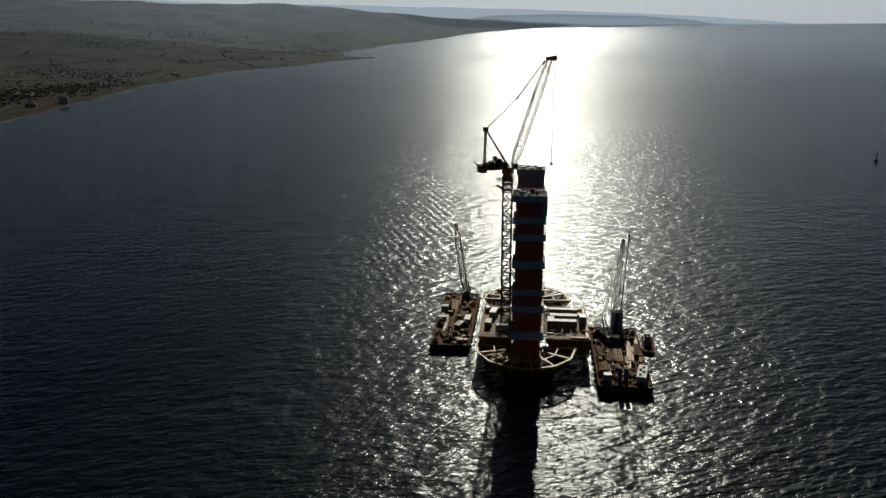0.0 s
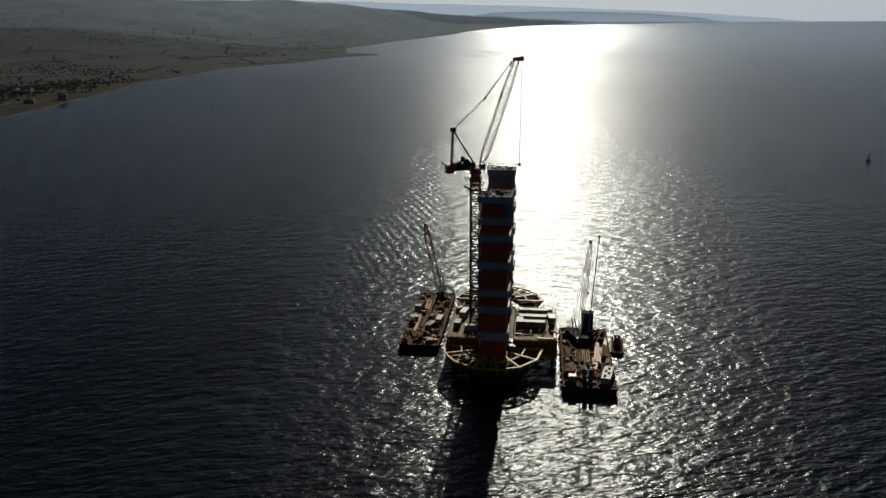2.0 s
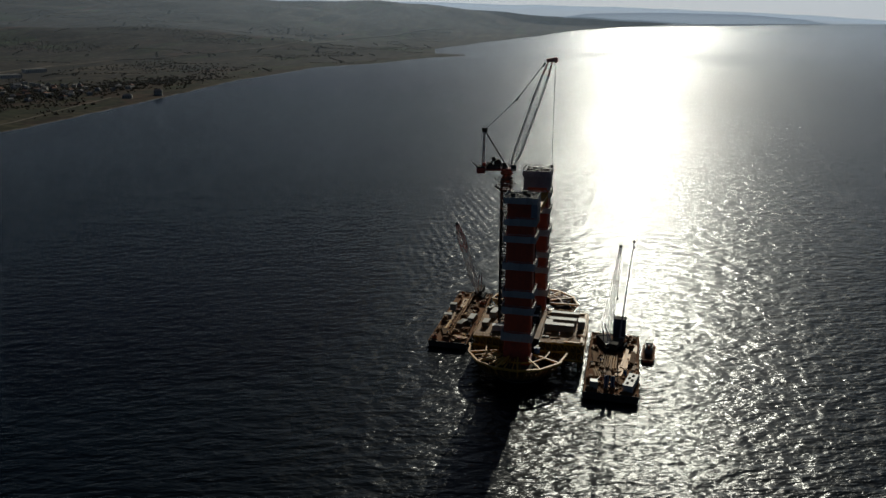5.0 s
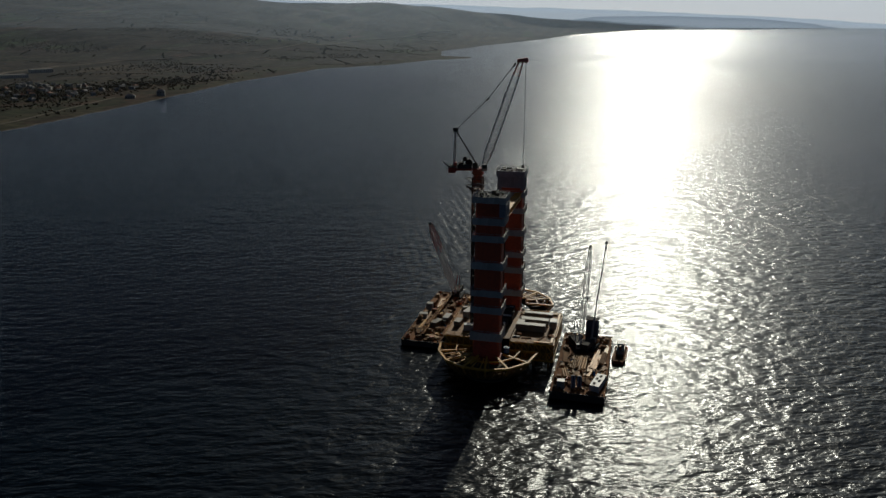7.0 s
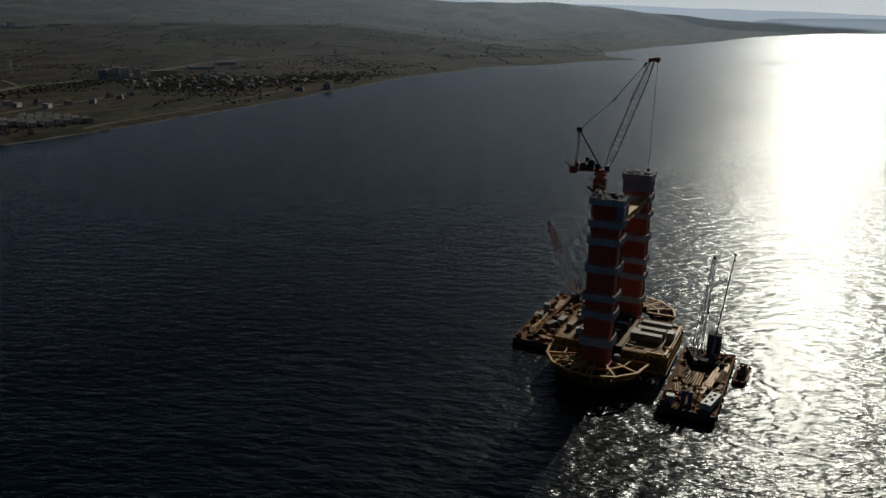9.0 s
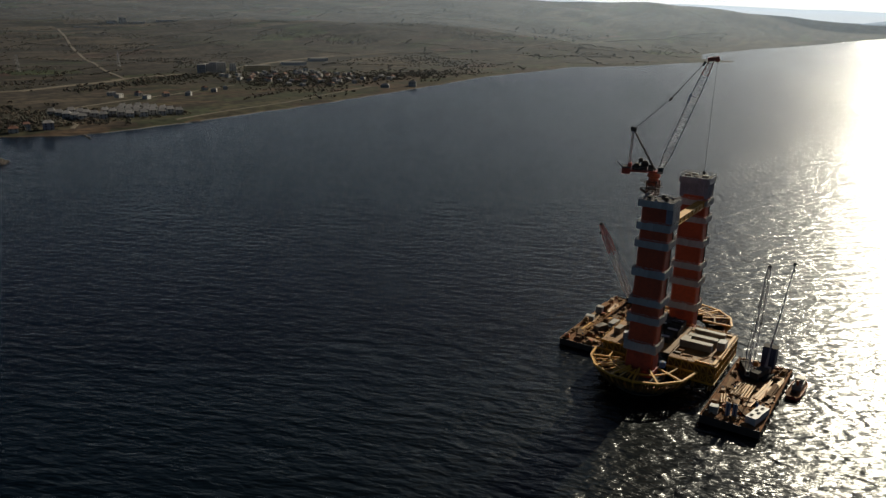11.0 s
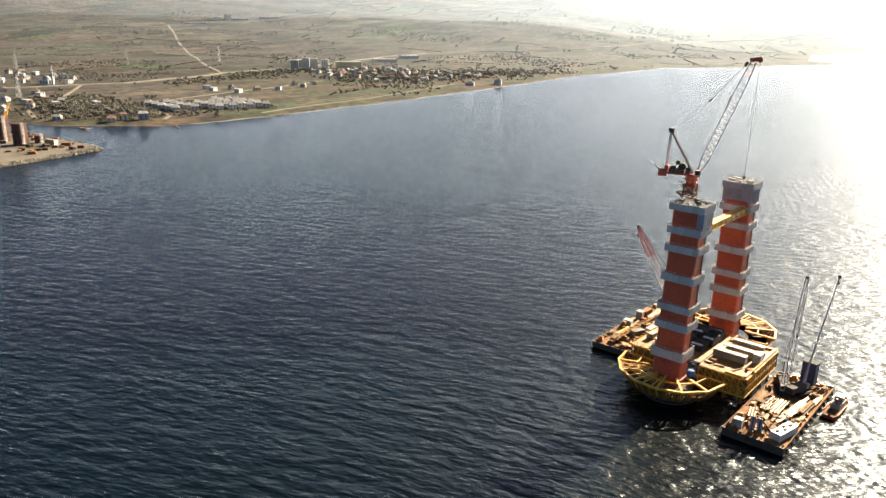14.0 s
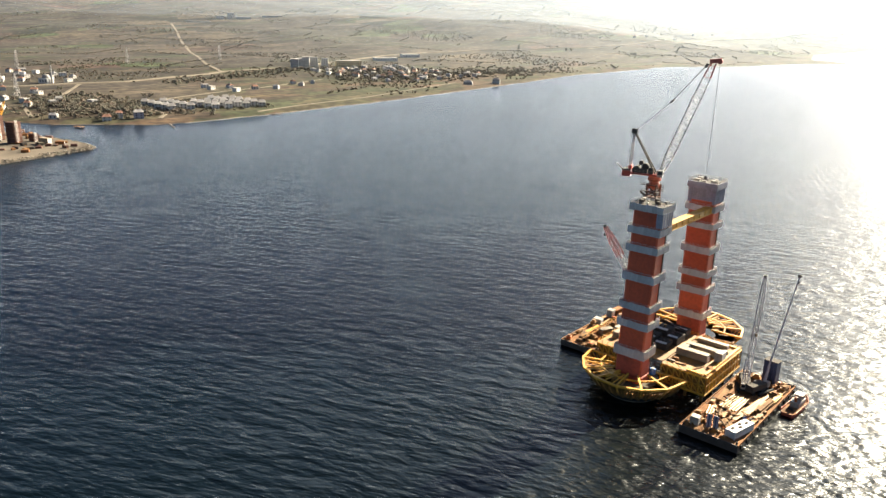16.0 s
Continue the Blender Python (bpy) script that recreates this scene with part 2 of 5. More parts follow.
    links.new(tone.outputs[0], bsdf.inputs["Base Color"])
    bsdf.inputs["Roughness"].default_value = 0.95
    bsdf.inputs["Specular IOR Level"].default_value = 0.12
    return m


SEA = sea_mat()
LAND = land_mat()
RED = worn("red_oxide_paint", (0.51, 0.085, 0.03), 0.72, 0.55, 0, 0.9, 0.10, 0.02, 0.07)
REDLOW = worn("red_oxide_weathered", (0.36, 0.06, 0.03), 0.6, 0.6, 0, 0.8, 0.2, 0.02, 0.05)
GREY = worn("galvanised_grey", (0.58, 0.55, 0.53), 0.65, 0.55, 0.1, 1.6, 0.3, 0.02, 0.12)
SHEET = worn("blue_grey_sheeting", (0.29, 0.28, 0.325), 0.75, 0.6, 0, 1.4, 0.25, 0.03, 0.1)
WHITE = worn("white_paint", (0.36, 0.32, 0.26), 0.65, 0.45, 0, 1.5, 0.3, 0.01, 0.06)
CREAM = worn("cream_container_paint", (0.25, 0.195, 0.125), 0.7, 0.5, 0, 1.5, 0.3, 0.01, 0.06)
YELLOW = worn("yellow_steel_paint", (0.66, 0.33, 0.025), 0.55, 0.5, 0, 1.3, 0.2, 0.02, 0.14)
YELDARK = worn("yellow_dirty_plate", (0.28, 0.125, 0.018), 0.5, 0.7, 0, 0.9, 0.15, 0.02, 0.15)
STEEL = worn("dark_steel", (0.055, 0.045, 0.038), 0.6, 0.8, 0.1, 1.2, 0.2, 0.02, 0.2)
CRANERED = worn("crane_red_paint", (0.45, 0.07, 0.04), 0.6, 0.45, 0, 1.5, 0.3, 0.01, 0.08)
CRANEGREY = worn("crane_pale_grey", (0.62, 0.58, 0.57), 0.75, 0.45, 0.1, 1.5, 0.3, 0.01, 0.06)
ORANGERED = worn("crane_orange_red_paint", (0.5, 0.115, 0.035), 0.6, 0.45, 0, 1.5, 0.3, 0.01, 0.08)
MASTMAT = worn("mast_brown_steel", (0.20, 0.10, 0.06), 0.6, 0.55, 0.2, 1.2, 0.2, 0.01, 0.15)
RUST = worn("rusty_deck_plate", (0.22, 0.10, 0.038), 0.4, 0.85, 0, 0.7, 0.16, 0.04, 0.2)
HULL = worn("black_hull_paint", (0.05, 0.034, 0.026), 0.6, 0.6, 0, 0.8, 0.2, 0.02, 0.1)
NAVY = worn("navy_paint", (0.035, 0.05, 0.11), 0.6, 0.5, 0, 1.2, 0.3, 0.02, 0.1)
BLUE = worn("blue_plastic", (0.04, 0.12, 0.35), 0.7, 0.4, 0, 1.2, 0.4, 0.01, 0.1)
ORANGE = worn("orange_hull_paint", (0.58, 0.14, 0.03), 0.6, 0.5, 0, 1.1, 0.2, 0.02, 0.08)
WOOD = worn("raw_timber", (0.21, 0.11, 0.042), 0.6, 0.8, 0, 1.4, 0.5, 0.02, 0.25)
PIPE = worn("pale_steel_pipe", (0.28, 0.145, 0.036), 0.6, 0.55, 0.2, 1.4, 0.4, 0.02, 0.25)
CONCRETE = worn("concrete", (0.11, 0.092, 0.065), 0.6, 0.9, 0, 0.7, 0.12, 0.04, 0.12)
GLASS = worn("dark_window_glass", (0.02, 0.025, 0.03), 0.8, 0.12, 0, 1.0, 0.4, 0.0, 0.1)
BLACK = worn("black_rubber", (0.02, 0.02, 0.02), 0.7, 0.8, 0, 1.2, 0.4, 0.02, 0.1)
ROPE = worn("steel_rope", (0.12, 0.12, 0.12), 0.8, 0.5, 0.5, 2.0, 0.5, 0.0, 0.1)
ROAD = worn("pale_road_surface", (0.16, 0.135, 0.105), 0.8, 0.9, 0, 0.2, 0.02, 0.02, 0.05)
RIPRAP = island_mat("riprap_stone", [(0.18, 0.15, 0.12), (0.22, 0.19, 0.15), (0.14, 0.12, 0.1), (0.2, 0.165, 0.13), (0.25, 0.22, 0.18)], 0.9)
FOAM = worn("white_sea_foam", (0.26, 0.26, 0.26), 0.5, 0.9, 0, 0.3, 0.05, 0.02, 0.0)
YARD = worn("trodden_yard_gravel", (0.11, 0.09, 0.07), 0.4, 0.95, 0, 0.25, 0.03, 0.05, 0.1)
LEAF = island_mat("foliage", [(0.090, 0.090, 0.058), (0.105, 0.094, 0.064), (0.08, 0.076, 0.054), (0.13, 0.09, 0.058), (0.10, 0.086, 0.064), (0.115, 0.084, 0.062)], 0.9)
# dirty yellow darkened further: shade under the galleries is put into the colour
SLAT = worn("dirty_shaded_yellow_slat", (0.15, 0.085, 0.025), 0.45, 0.8, 0, 0.7, 0.12, 0.02, 0.2)
PLASTER = worn("house_plaster", (0.5, 0.48, 0.45), 0.8, 0.85, 0, 0.6, 0.1, 0.01, 0.18)
OCHRE = worn("ochre_plaster", (0.62, 0.48, 0.26), 0.8, 0.85, 0, 0.6, 0.1, 0.01, 0.06)
ROOF = worn("grey_roof_tile", (0.32, 0.30, 0.29), 0.7, 0.8, 0, 0.6, 0.1, 0.02, 0.2)
ROOFRED = worn("red_roof_tile", (0.25, 0.14, 0.10), 0.7, 0.85, 0, 0.6, 0.1, 0.02, 0.25)
RAWBLOCK = worn("brown_steel_casing", (0.11, 0.058, 0.045), 0.6, 0.8, 0.1, 0.5, 0.1, 0.03, 0.15)


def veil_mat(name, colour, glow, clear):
    """A sheet standing in for thin haze: it lets the light through and emits a pale glow."""
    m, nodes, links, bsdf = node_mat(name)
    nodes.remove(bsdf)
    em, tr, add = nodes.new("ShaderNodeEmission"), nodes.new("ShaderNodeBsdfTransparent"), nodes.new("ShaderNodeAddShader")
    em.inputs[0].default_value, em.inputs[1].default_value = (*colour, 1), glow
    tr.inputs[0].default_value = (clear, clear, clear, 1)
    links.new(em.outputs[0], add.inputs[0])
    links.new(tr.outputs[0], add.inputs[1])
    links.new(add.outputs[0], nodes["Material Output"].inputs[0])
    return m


# haze over the far hills is put in as emission, not lit by the sun
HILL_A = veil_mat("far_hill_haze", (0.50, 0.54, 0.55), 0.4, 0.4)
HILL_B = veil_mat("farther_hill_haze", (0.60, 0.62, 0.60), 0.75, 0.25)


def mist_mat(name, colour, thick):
    """For added sheets that imitate aerial haze: lit by the sun behind, thinning out at foot, head and ends."""
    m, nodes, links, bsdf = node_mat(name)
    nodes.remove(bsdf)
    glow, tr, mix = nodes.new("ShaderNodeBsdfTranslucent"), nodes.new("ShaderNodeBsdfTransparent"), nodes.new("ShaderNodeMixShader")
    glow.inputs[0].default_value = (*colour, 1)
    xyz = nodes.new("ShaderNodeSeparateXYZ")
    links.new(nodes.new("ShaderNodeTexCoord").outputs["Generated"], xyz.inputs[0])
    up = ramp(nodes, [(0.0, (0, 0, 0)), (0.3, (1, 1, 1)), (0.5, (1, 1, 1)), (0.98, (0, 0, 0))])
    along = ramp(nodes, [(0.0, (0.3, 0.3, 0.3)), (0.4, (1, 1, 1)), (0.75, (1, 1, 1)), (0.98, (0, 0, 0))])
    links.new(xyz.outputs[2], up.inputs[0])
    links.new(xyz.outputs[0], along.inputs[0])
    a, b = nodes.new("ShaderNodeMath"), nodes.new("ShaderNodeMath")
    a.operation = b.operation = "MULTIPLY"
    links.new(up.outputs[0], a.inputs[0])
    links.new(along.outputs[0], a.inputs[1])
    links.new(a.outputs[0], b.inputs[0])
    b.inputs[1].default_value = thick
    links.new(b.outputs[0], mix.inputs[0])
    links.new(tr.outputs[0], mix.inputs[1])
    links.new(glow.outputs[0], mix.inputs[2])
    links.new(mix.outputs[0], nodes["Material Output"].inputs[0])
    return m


MIST_NEAR = mist_mat("shore_haze_sheet", (0.66, 0.79, 1.0), 0.085)
MIST_FAR = mist_mat("far_shore_haze_sheet", (0.66, 0.78, 0.97), 0.125)
# added glow that brightens the low sky and the far sea
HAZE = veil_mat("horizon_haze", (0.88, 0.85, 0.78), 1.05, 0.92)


# ---- mesh helpers ----
def finish(name, bm, material, parent=None, smooth=False):
    me = bpy.data.meshes.new(name)
    bm.to_mesh(me)
    bm.free()
    me.materials.append(material)
    if smooth:
        me.polygons.foreach_set("use_smooth", [True] * len(me.polygons))
    ob = new(name, me)
    if parent:
        ob.parent = parent
    return ob


def part(name, bm, material, parent, label=""):
    ob = finish(name, bm, material, parent)
    return tagged(ob, label)


def thing(name, label, category, at=(0, 0, 0), turn=0.0, group="", kind=""):
    ob = new(name)
    ob.matrix_world = pose(*at, 0, 0, turn)
    return tagged(ob, label, category, group, kind)


def shared(ob, name, m, parent):
    """Another piece on the mesh of ob."""
    o = new(name, ob.data)
    o.parent, o.matrix_local = parent, m
    return o


def add_box(bm, x0, x1, y0, y1, z0, z1, bevel=0.0):
    m = Matrix.LocRotScale(((x0 + x1) / 2, (y0 + y1) / 2, (z0 + z1) / 2), None, (x1 - x0, y1 - y0, z1 - z0))
    vs = bmesh.ops.create_cube(bm, size=1, matrix=m)["verts"]
    if bevel:
        es = list({e for v in vs for e in v.link_edges})
        bmesh.ops.bevel(bm, geom=es, offset=bevel, segments=1, affect="EDGES")
    return bm


def box_bm(*a, bevel=0.0):
    return add_box(bmesh.new(), *a, bevel=bevel)


def beam(bm, a, b, w, h=None):
    """A square bar from a to b."""
    a, b = Vector(a), Vector(b)
    h = h or w
    d = b - a
    m = Matrix.Translation((a + b) / 2) @ d.to_track_quat("Z", "Y").to_matrix().to_4x4() @ Matrix.Diagonal((w, h, d.length, 1))
    bmesh.ops.create_cube(bm, size=1, matrix=m)
    return bm


def tube(bm, a, b, r0, r1=None, n=10):
    a, b = Vector(a), Vector(b)
    d = b - a
    m = Matrix.Translation((a + b) / 2) @ d.to_track_quat("Z", "Y").to_matrix().to_4x4()
    bmesh.ops.create_cone(bm, cap_ends=True, segments=n, radius1=r0, radius2=r0 if r1 is None else r1, depth=d.length, matrix=m)
    return bm


def lathe(bm, rings, n=24, centre=(0, 0)):
    """A turned shape from (radius, z) rings."""
    rows = []
    for r, z in rings:
        rows.append([bm.verts.new((centre[0] + r * math.cos(2 * math.pi * i / n), centre[1] + r * math.sin(2 * math.pi * i / n), z)) for i in range(n)])
    for a, b in zip(rows, rows[1:]):
        for i in range(n):
            bm.faces.new((a[i], a[(i + 1) % n], b[(i + 1) % n], b[i]))
    bm.faces.new(rows[-1])
    bm.faces.new(list(reversed(rows[0])))
    return bm


def lattice(bm, a, b, w0, w1, bay, chord, lace, up=(0, 0, 1)):
    """A four-chord lattice from a to b, w0 wide at a and w1 at b."""
    a, b = Vector(a), Vector(b)
    d = (b - a).normalized()
    s = d.cross(Vector(up)).normalized()
    t = s.cross(d).normalized()
    n = max(2, round((b - a).length / bay))
    pts = []
    for i in range(n + 1):
        k = i / n
        c, w = a.lerp(b, k), (w0 + (w1 - w0) * k) / 2
        pts.append([c + s * w * u + t * w * v for u, v in ((-1, -1), (1, -1), (1, 1), (-1, 1))])
    for j in range(4):
        beam(bm, pts[0][j], pts[-1][j], chord)
    for i in range(n):
        for j in range(4):
            k = (j + 1) % 4
            beam(bm, pts[i][j], pts[i][k], lace)
            p, q = (pts[i][j], pts[i + 1][k]) if (i + j) % 2 else (pts[i][k], pts[i + 1][j])
            beam(bm, p, q, lace)
    return bm


def rail(bm, a, b, height=1.1, step=2.0, r=0.05):
    a, b = Vector(a), Vector(b)
    n = max(1, round((b - a).length / step))
    for i in range(n + 1):
        p = a.lerp(b, i / n)
        beam(bm, p, p + Vector((0, 0, height)), r * 1.4)
    for k in (0.55, 1.0):
        beam(bm, a + Vector((0, 0, height * k)), b + Vector((0, 0, height * k)), r)
    return bm


# ---- sea, land and distance ----
EYE0 = Vector((50, -275))


def lift(x, y):
    """The sheet's slow rise towards the horizon."""
    r = math.hypot(x - EYE0.x, y - EYE0.y)
    return 100.0 * max(0.0, (r - 3000) / 1920) ** 2


COAST_Y = [-3000, -400, -60, 60, 99, 150, 180, 229, 344, 460, 612, 892, 1100, 1281, 1587, 1800, 2048, 2350, 2603, 2720, 3067, 3500, 3690, 3950, 4257, 4450, 4600, 4750, 5200]
COAST_X = [-1500, -1000, -880, -850, -774, -735, -703, -697, -701, -712, -727, -770, -805, -842, -845, -860, -740, -700, -578, -740, -830, -710, -610, -480, -320, -30, 195, 650, 1500]


def coast(y):
    return float(np.interp(y, COAST_Y, COAST_X)) + 6 * noise.noise((0, y * 0.02, 3)) + 2.5 * noise.noise((5, y * 0.09, 3))


def ground(x, y):
    """Height of the land; below the sea off the coast."""
    d = coast(y) - x
    r, az = math.hypot(x, y + 290), math.degrees(math.atan2(-x, y + 290))
    if d < 0:
        return max(-6.0, d * 0.12) + lift(x, y)
    z = 2.2 * min(1.0, d / 26) + 0.006 * d
    top = float(np.interp(az, [0, 4, 8, 13, 19, 25, 35, 60, 90], [60, 80, 100, 140, 200, 235, 255, 230, 200]))
    k = min(1.0, max(0.0, (r - 1700) / 3100))
    far = min(1.0, d / 1100)
    z += top * 0.62 * k * k * (3 - 2 * k) * far * far * (3 - 2 * far)
    z += (10 * noise.noise((x * 0.0016, y * 0.0016, 0)) + 3 * noise.noise((x * 0.006, y * 0.006, 1))) * min(1.0, d / 700)
    z += 32 * k * noise.noise((x * 0.0012, y * 0.0012, 7)) * min(1.0, d / 900) + 22 * k * noise.noise((x * 0.003, y * 0.004, 5)) * min(1.0, d / 900)
    return max(z, 0.3 * min(1.0, d / 5)) + lift(x, y)


def polar_sheet(name, radii, angles, height, material):
    cx, cy = EYE0
    verts = []
    for r in radii:
        for a in angles:
            x, y = cx - r * math.sin(radians(a)), cy + r * math.cos(radians(a))
            verts.append((x, y, height(x, y)))
    n = len(angles)
    faces = [(i * n + j, i * n + j + 1, (i + 1) * n + j + 1, (i + 1) * n + j) for i in range(len(radii) - 1) for j in range(n - 1)]
    me = bpy.data.meshes.new(name)
    me.from_pydata(verts, [], [f[::-1] for f in faces])
    me.materials.append(material)
    me.polygons.foreach_set("use_smooth", [True] * len(faces))
    return new(name, me)


sea = polar_sheet("water", [1] + [60 * 1.07 ** i for i in range(66)], [i * 3 for i in range(121)], lift, SEA)
tagged(sea, "dark blue-green choppy sea with bright sun glitter", "sea", kind="structure")
land_r = [640 + 8 * i for i in range(75)] + [1240 * 1.0125 ** i for i in range(112)]
land = polar_sheet("ground", [r for r in land_r if r < 4930], [-9 + 0.3 * i for i in range(374)], ground, LAND)
tagged(land, "hazy brown and green farmland with sandy shore", "land", kind="structure")


def ridge(name, material, radius, tops, foot, label, rad=None):
    """A far skyline, standing behind everything."""
    rad = rad or ([-180, 180], [radius, radius])
    bm = bmesh.new()
    rows = []
    n = 160
    for i in range(n + 1):
        a = tops[0][0] + (tops[-1][0] - tops[0][0]) * i / n
        scale = float(np.interp(a, rad[0], rad[1])) / 4880
        h = 130 + (float(np.interp(a, [t[0] for t in tops], [t[1] for t in tops])) + 5 * noise.noise((a * 0.35, radius, 0)) + 2 * noise.noise((a * 1.3, radius, 0)) - 130) * scale
        row = []
        for k, (dr, z) in enumerate(((0, foot), (6, (foot + h) / 2), (20, h), (60, h - 20))):
            r = float(np.interp(a, rad[0], rad[1])) + dr
            row.append(bm.verts.new((EYE0.x + r * math.sin(radians(a)), EYE0.y + r * math.cos(radians(a)), z)))
        rows.append(row)
    for p, q in zip(rows, rows[1:]):
        for k in range(3):
            bm.faces.new((p[k], q[k], q[k + 1], p[k + 1]))
    ob = finish(name, bm, material, smooth=True)
    return tagged(ob, label, "hills", kind="structure")


ridge("backdrop", HILL_A, 4880, [(-7, 96), (-5.5, 140), (-4, 160), (0, 163), (4, 158), (7, 148), (9, 132), (10.5, 118), (12, 96)], -10, "glowing haze sheet shaped as pale blue hills along the far shore", ([-12, -9, -4, 2, 12], [4880, 4880, 4880, 4880, 4880]))
ridge("backdrop", HILL_B, 4915, [(-75, 330), (-45, 330), (-35, 296), (-28, 262), (-22, 240), (-14, 228), (-9, 212), (-4, 202), (1, 184), (6, 164), (11, 142), (14, 122), (17, 96)], 60, "glowing haze sheet shaped as faint grey-white hills on the skyline")
ridge("backdrop", HAZE, 4940, [(-110, 420), (0, 420), (70, 420)], 60, "glowing sheet of bright pale haze along the horizon")


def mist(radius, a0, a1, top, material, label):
    """A thin curved sheet added over the land to imitate haze with distance."""
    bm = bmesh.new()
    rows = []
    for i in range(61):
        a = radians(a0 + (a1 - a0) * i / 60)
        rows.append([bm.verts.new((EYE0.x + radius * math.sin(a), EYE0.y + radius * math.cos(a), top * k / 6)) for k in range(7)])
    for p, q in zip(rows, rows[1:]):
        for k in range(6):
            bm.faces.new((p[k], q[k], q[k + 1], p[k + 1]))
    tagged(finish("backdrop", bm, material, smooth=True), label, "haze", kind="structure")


mist(1700, -85, 40, 380, MIST_NEAR, "added thin pale sheet imitating haze over the coastal fields")
mist(3350, -85, 40, 560, MIST_FAR, "added thin blue sheet imitating haze over the far shore")


# ---- foundations and working deck ----
LEG_A, LEG_B = -21.5, 28.4          # y of the two leg feet
LEGW, LEGD = 10.0, 7.2              # leg section across x and y
LEAN = 2.2 / 60                     # both legs lean towards each other


def plinth(y):
    th = thing("foundation_plinth", "round weathered concrete plinth rising from the sea", "foundation", (0, y, 0), group="tower foundations")
    part("shaft", lathe(bmesh.new(), [(9.5, -5), (9.5, 1.6), (9.3, 2.0), (8.9, 2.1)], 40), CONCRETE, th)
    part("cap", lathe(bmesh.new(), [(8.6, 2.1), (8.6, 4.6), (8.2, 5.0)], 40), CONCRETE, th)
    part("fender", lathe(bmesh.new(), [(9.5, 0.4), (9.8, 0.5), (9.8, 1.2), (9.5, 1.3)], 40), BLACK, th)
    return th


plinth(LEG_A)
plinth(LEG_B)

deck = thing("working_deck", "yellow painted steel trestle deck with lattice sides", "platform")
DX0, DX1, DY0, DY1, DZ0, DZ1 = -19.5, 23.6, -13.9, 18.8, 3.4, 10.5


def truss_panel(a, b, z0, z1, parent, bays):
    """One lattice side from a to b, each member a piece."""
    a, b = Vector((*a, 0)), Vector((*b, 0))
    up = Vector((0, 0, 1))
    for z in (z0, z1):
        part("chord", beam(bmesh.new(), a + up * z, b + up * z, 0.55), YELLOW, parent)
    part("chord", beam(bmesh.new(), a + up * (z0 + z1) / 2, b + up * (z0 + z1) / 2, 0.35), YELLOW, parent)
    for i in range(bays + 1):
        p = a.lerp(b, i / bays)
        part("post", beam(bmesh.new(), p + up * z0, p + up * z1, 0.36), YELLOW, parent)
        if i < bays:
            q = a.lerp(b, (i + 1) / bays)
            zm = (z0 + z1) / 2
            part("brace", beam(bmesh.new(), p + up * z0, q + up * zm, 0.24), YELLOW, parent)
            part("brace", beam(bmesh.new(), q + up * zm, p + up * z1, 0.24), YELLOW, parent)
            part("brace", beam(bmesh.new(), q + up * z0, p + up * zm, 0.2), YELLOW, parent)


truss_panel((6.8, DY0), (DX1, DY0), DZ0, DZ1 - 0.4, deck, 7)
truss_panel((DX1, DY0), (DX1, DY1), DZ0, DZ1 - 0.4, deck, 11)
truss_panel((DX0, DY0), (-6.8, DY0), DZ0, DZ1 - 0.4, deck, 5)
truss_panel((DX0, DY0), (DX0, DY1), DZ0, DZ1 - 0.4, deck, 9)
truss_panel((DX0, DY1), (DX1, DY1), DZ0, DZ1 - 0.4, deck, 14)
# added backing sheets, standing in for the dark yellow interior behind the lattice
for a in ((6.9, DX1 - 0.7, DY0 + 0.6, DY0 + 0.75), (DX1 - 0.75, DX1 - 0.6, DY0 + 0.8, DY1 - 0.6), (DX0 + 0.6, -6.9, DY0 + 0.6, DY0 + 0.75), (DX0 + 0.6, DX0 + 0.75, DY0 + 0.8, DY1 - 0.6)):
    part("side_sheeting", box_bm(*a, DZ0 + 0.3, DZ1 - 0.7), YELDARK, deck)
# plating in strips, the dirty yellow floor of the deck
rng = random.Random(5)
for x0, x1, y0, y1 in ((6.6, DX1, DY0, DY1), (-6.4, 6.4, -12.0, DY1), (DX0, -6.6, DY0, DY1)):
    n = max(1, round((x1 - x0) / 3.1))
    for i in range(n):
        a, b = x0 + (x1 - x0) * i / n, x0 + (x1 - x0) * (i + 1) / n
        part("deck_plate", box_bm(a + 0.05, b - 0.05, y0, y1, DZ1 - 0.35, DZ1 - 0.05 + rng.uniform(0, 0.06), bevel=0.03), YELDARK, deck)
# mid level walkway and inner legs under the deck
for x in (-17, -9, 9, 16, 22):
    for y in (-12, -3, 8, 17):
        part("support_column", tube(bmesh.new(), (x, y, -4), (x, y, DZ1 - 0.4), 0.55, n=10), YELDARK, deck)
for a, b in (((7, DY0), (DX1, DY0)), ((DX1, DY0), (DX1, DY1)), ((DX1, DY1), (DX0, DY1)), ((DX0, DY1), (DX0, DY0)), ((DX0, DY0), (-7, DY0))):
    part("handrail", rail(bmesh.new(), (*a, DZ1), (*b, DZ1), 1.15, 2.2, 0.07), YELLOW, deck, "yellow tubular handrail")
# girders that lie proud on the deck edge
part("edge_girder", box_bm(DX1 - 1.3, DX1 - 0.3, DY0 + 0.5, DY1 - 0.5, DZ1, DZ1 + 0.7, bevel=0.05), YELLOW, deck)
part("edge_girder", box_bm(7.5, DX1 - 1.6, DY1 - 2.0, DY1 - 0.9, DZ1, DZ1 + 0.7, bevel=0.05), YELLOW, deck)
part("edge_girder", box_bm(16, DX1 - 1.5, DY0 + 0.4, DY0 + 1.2, DZ1, DZ1 + 0.5, bevel=0.05), YELLOW, deck)


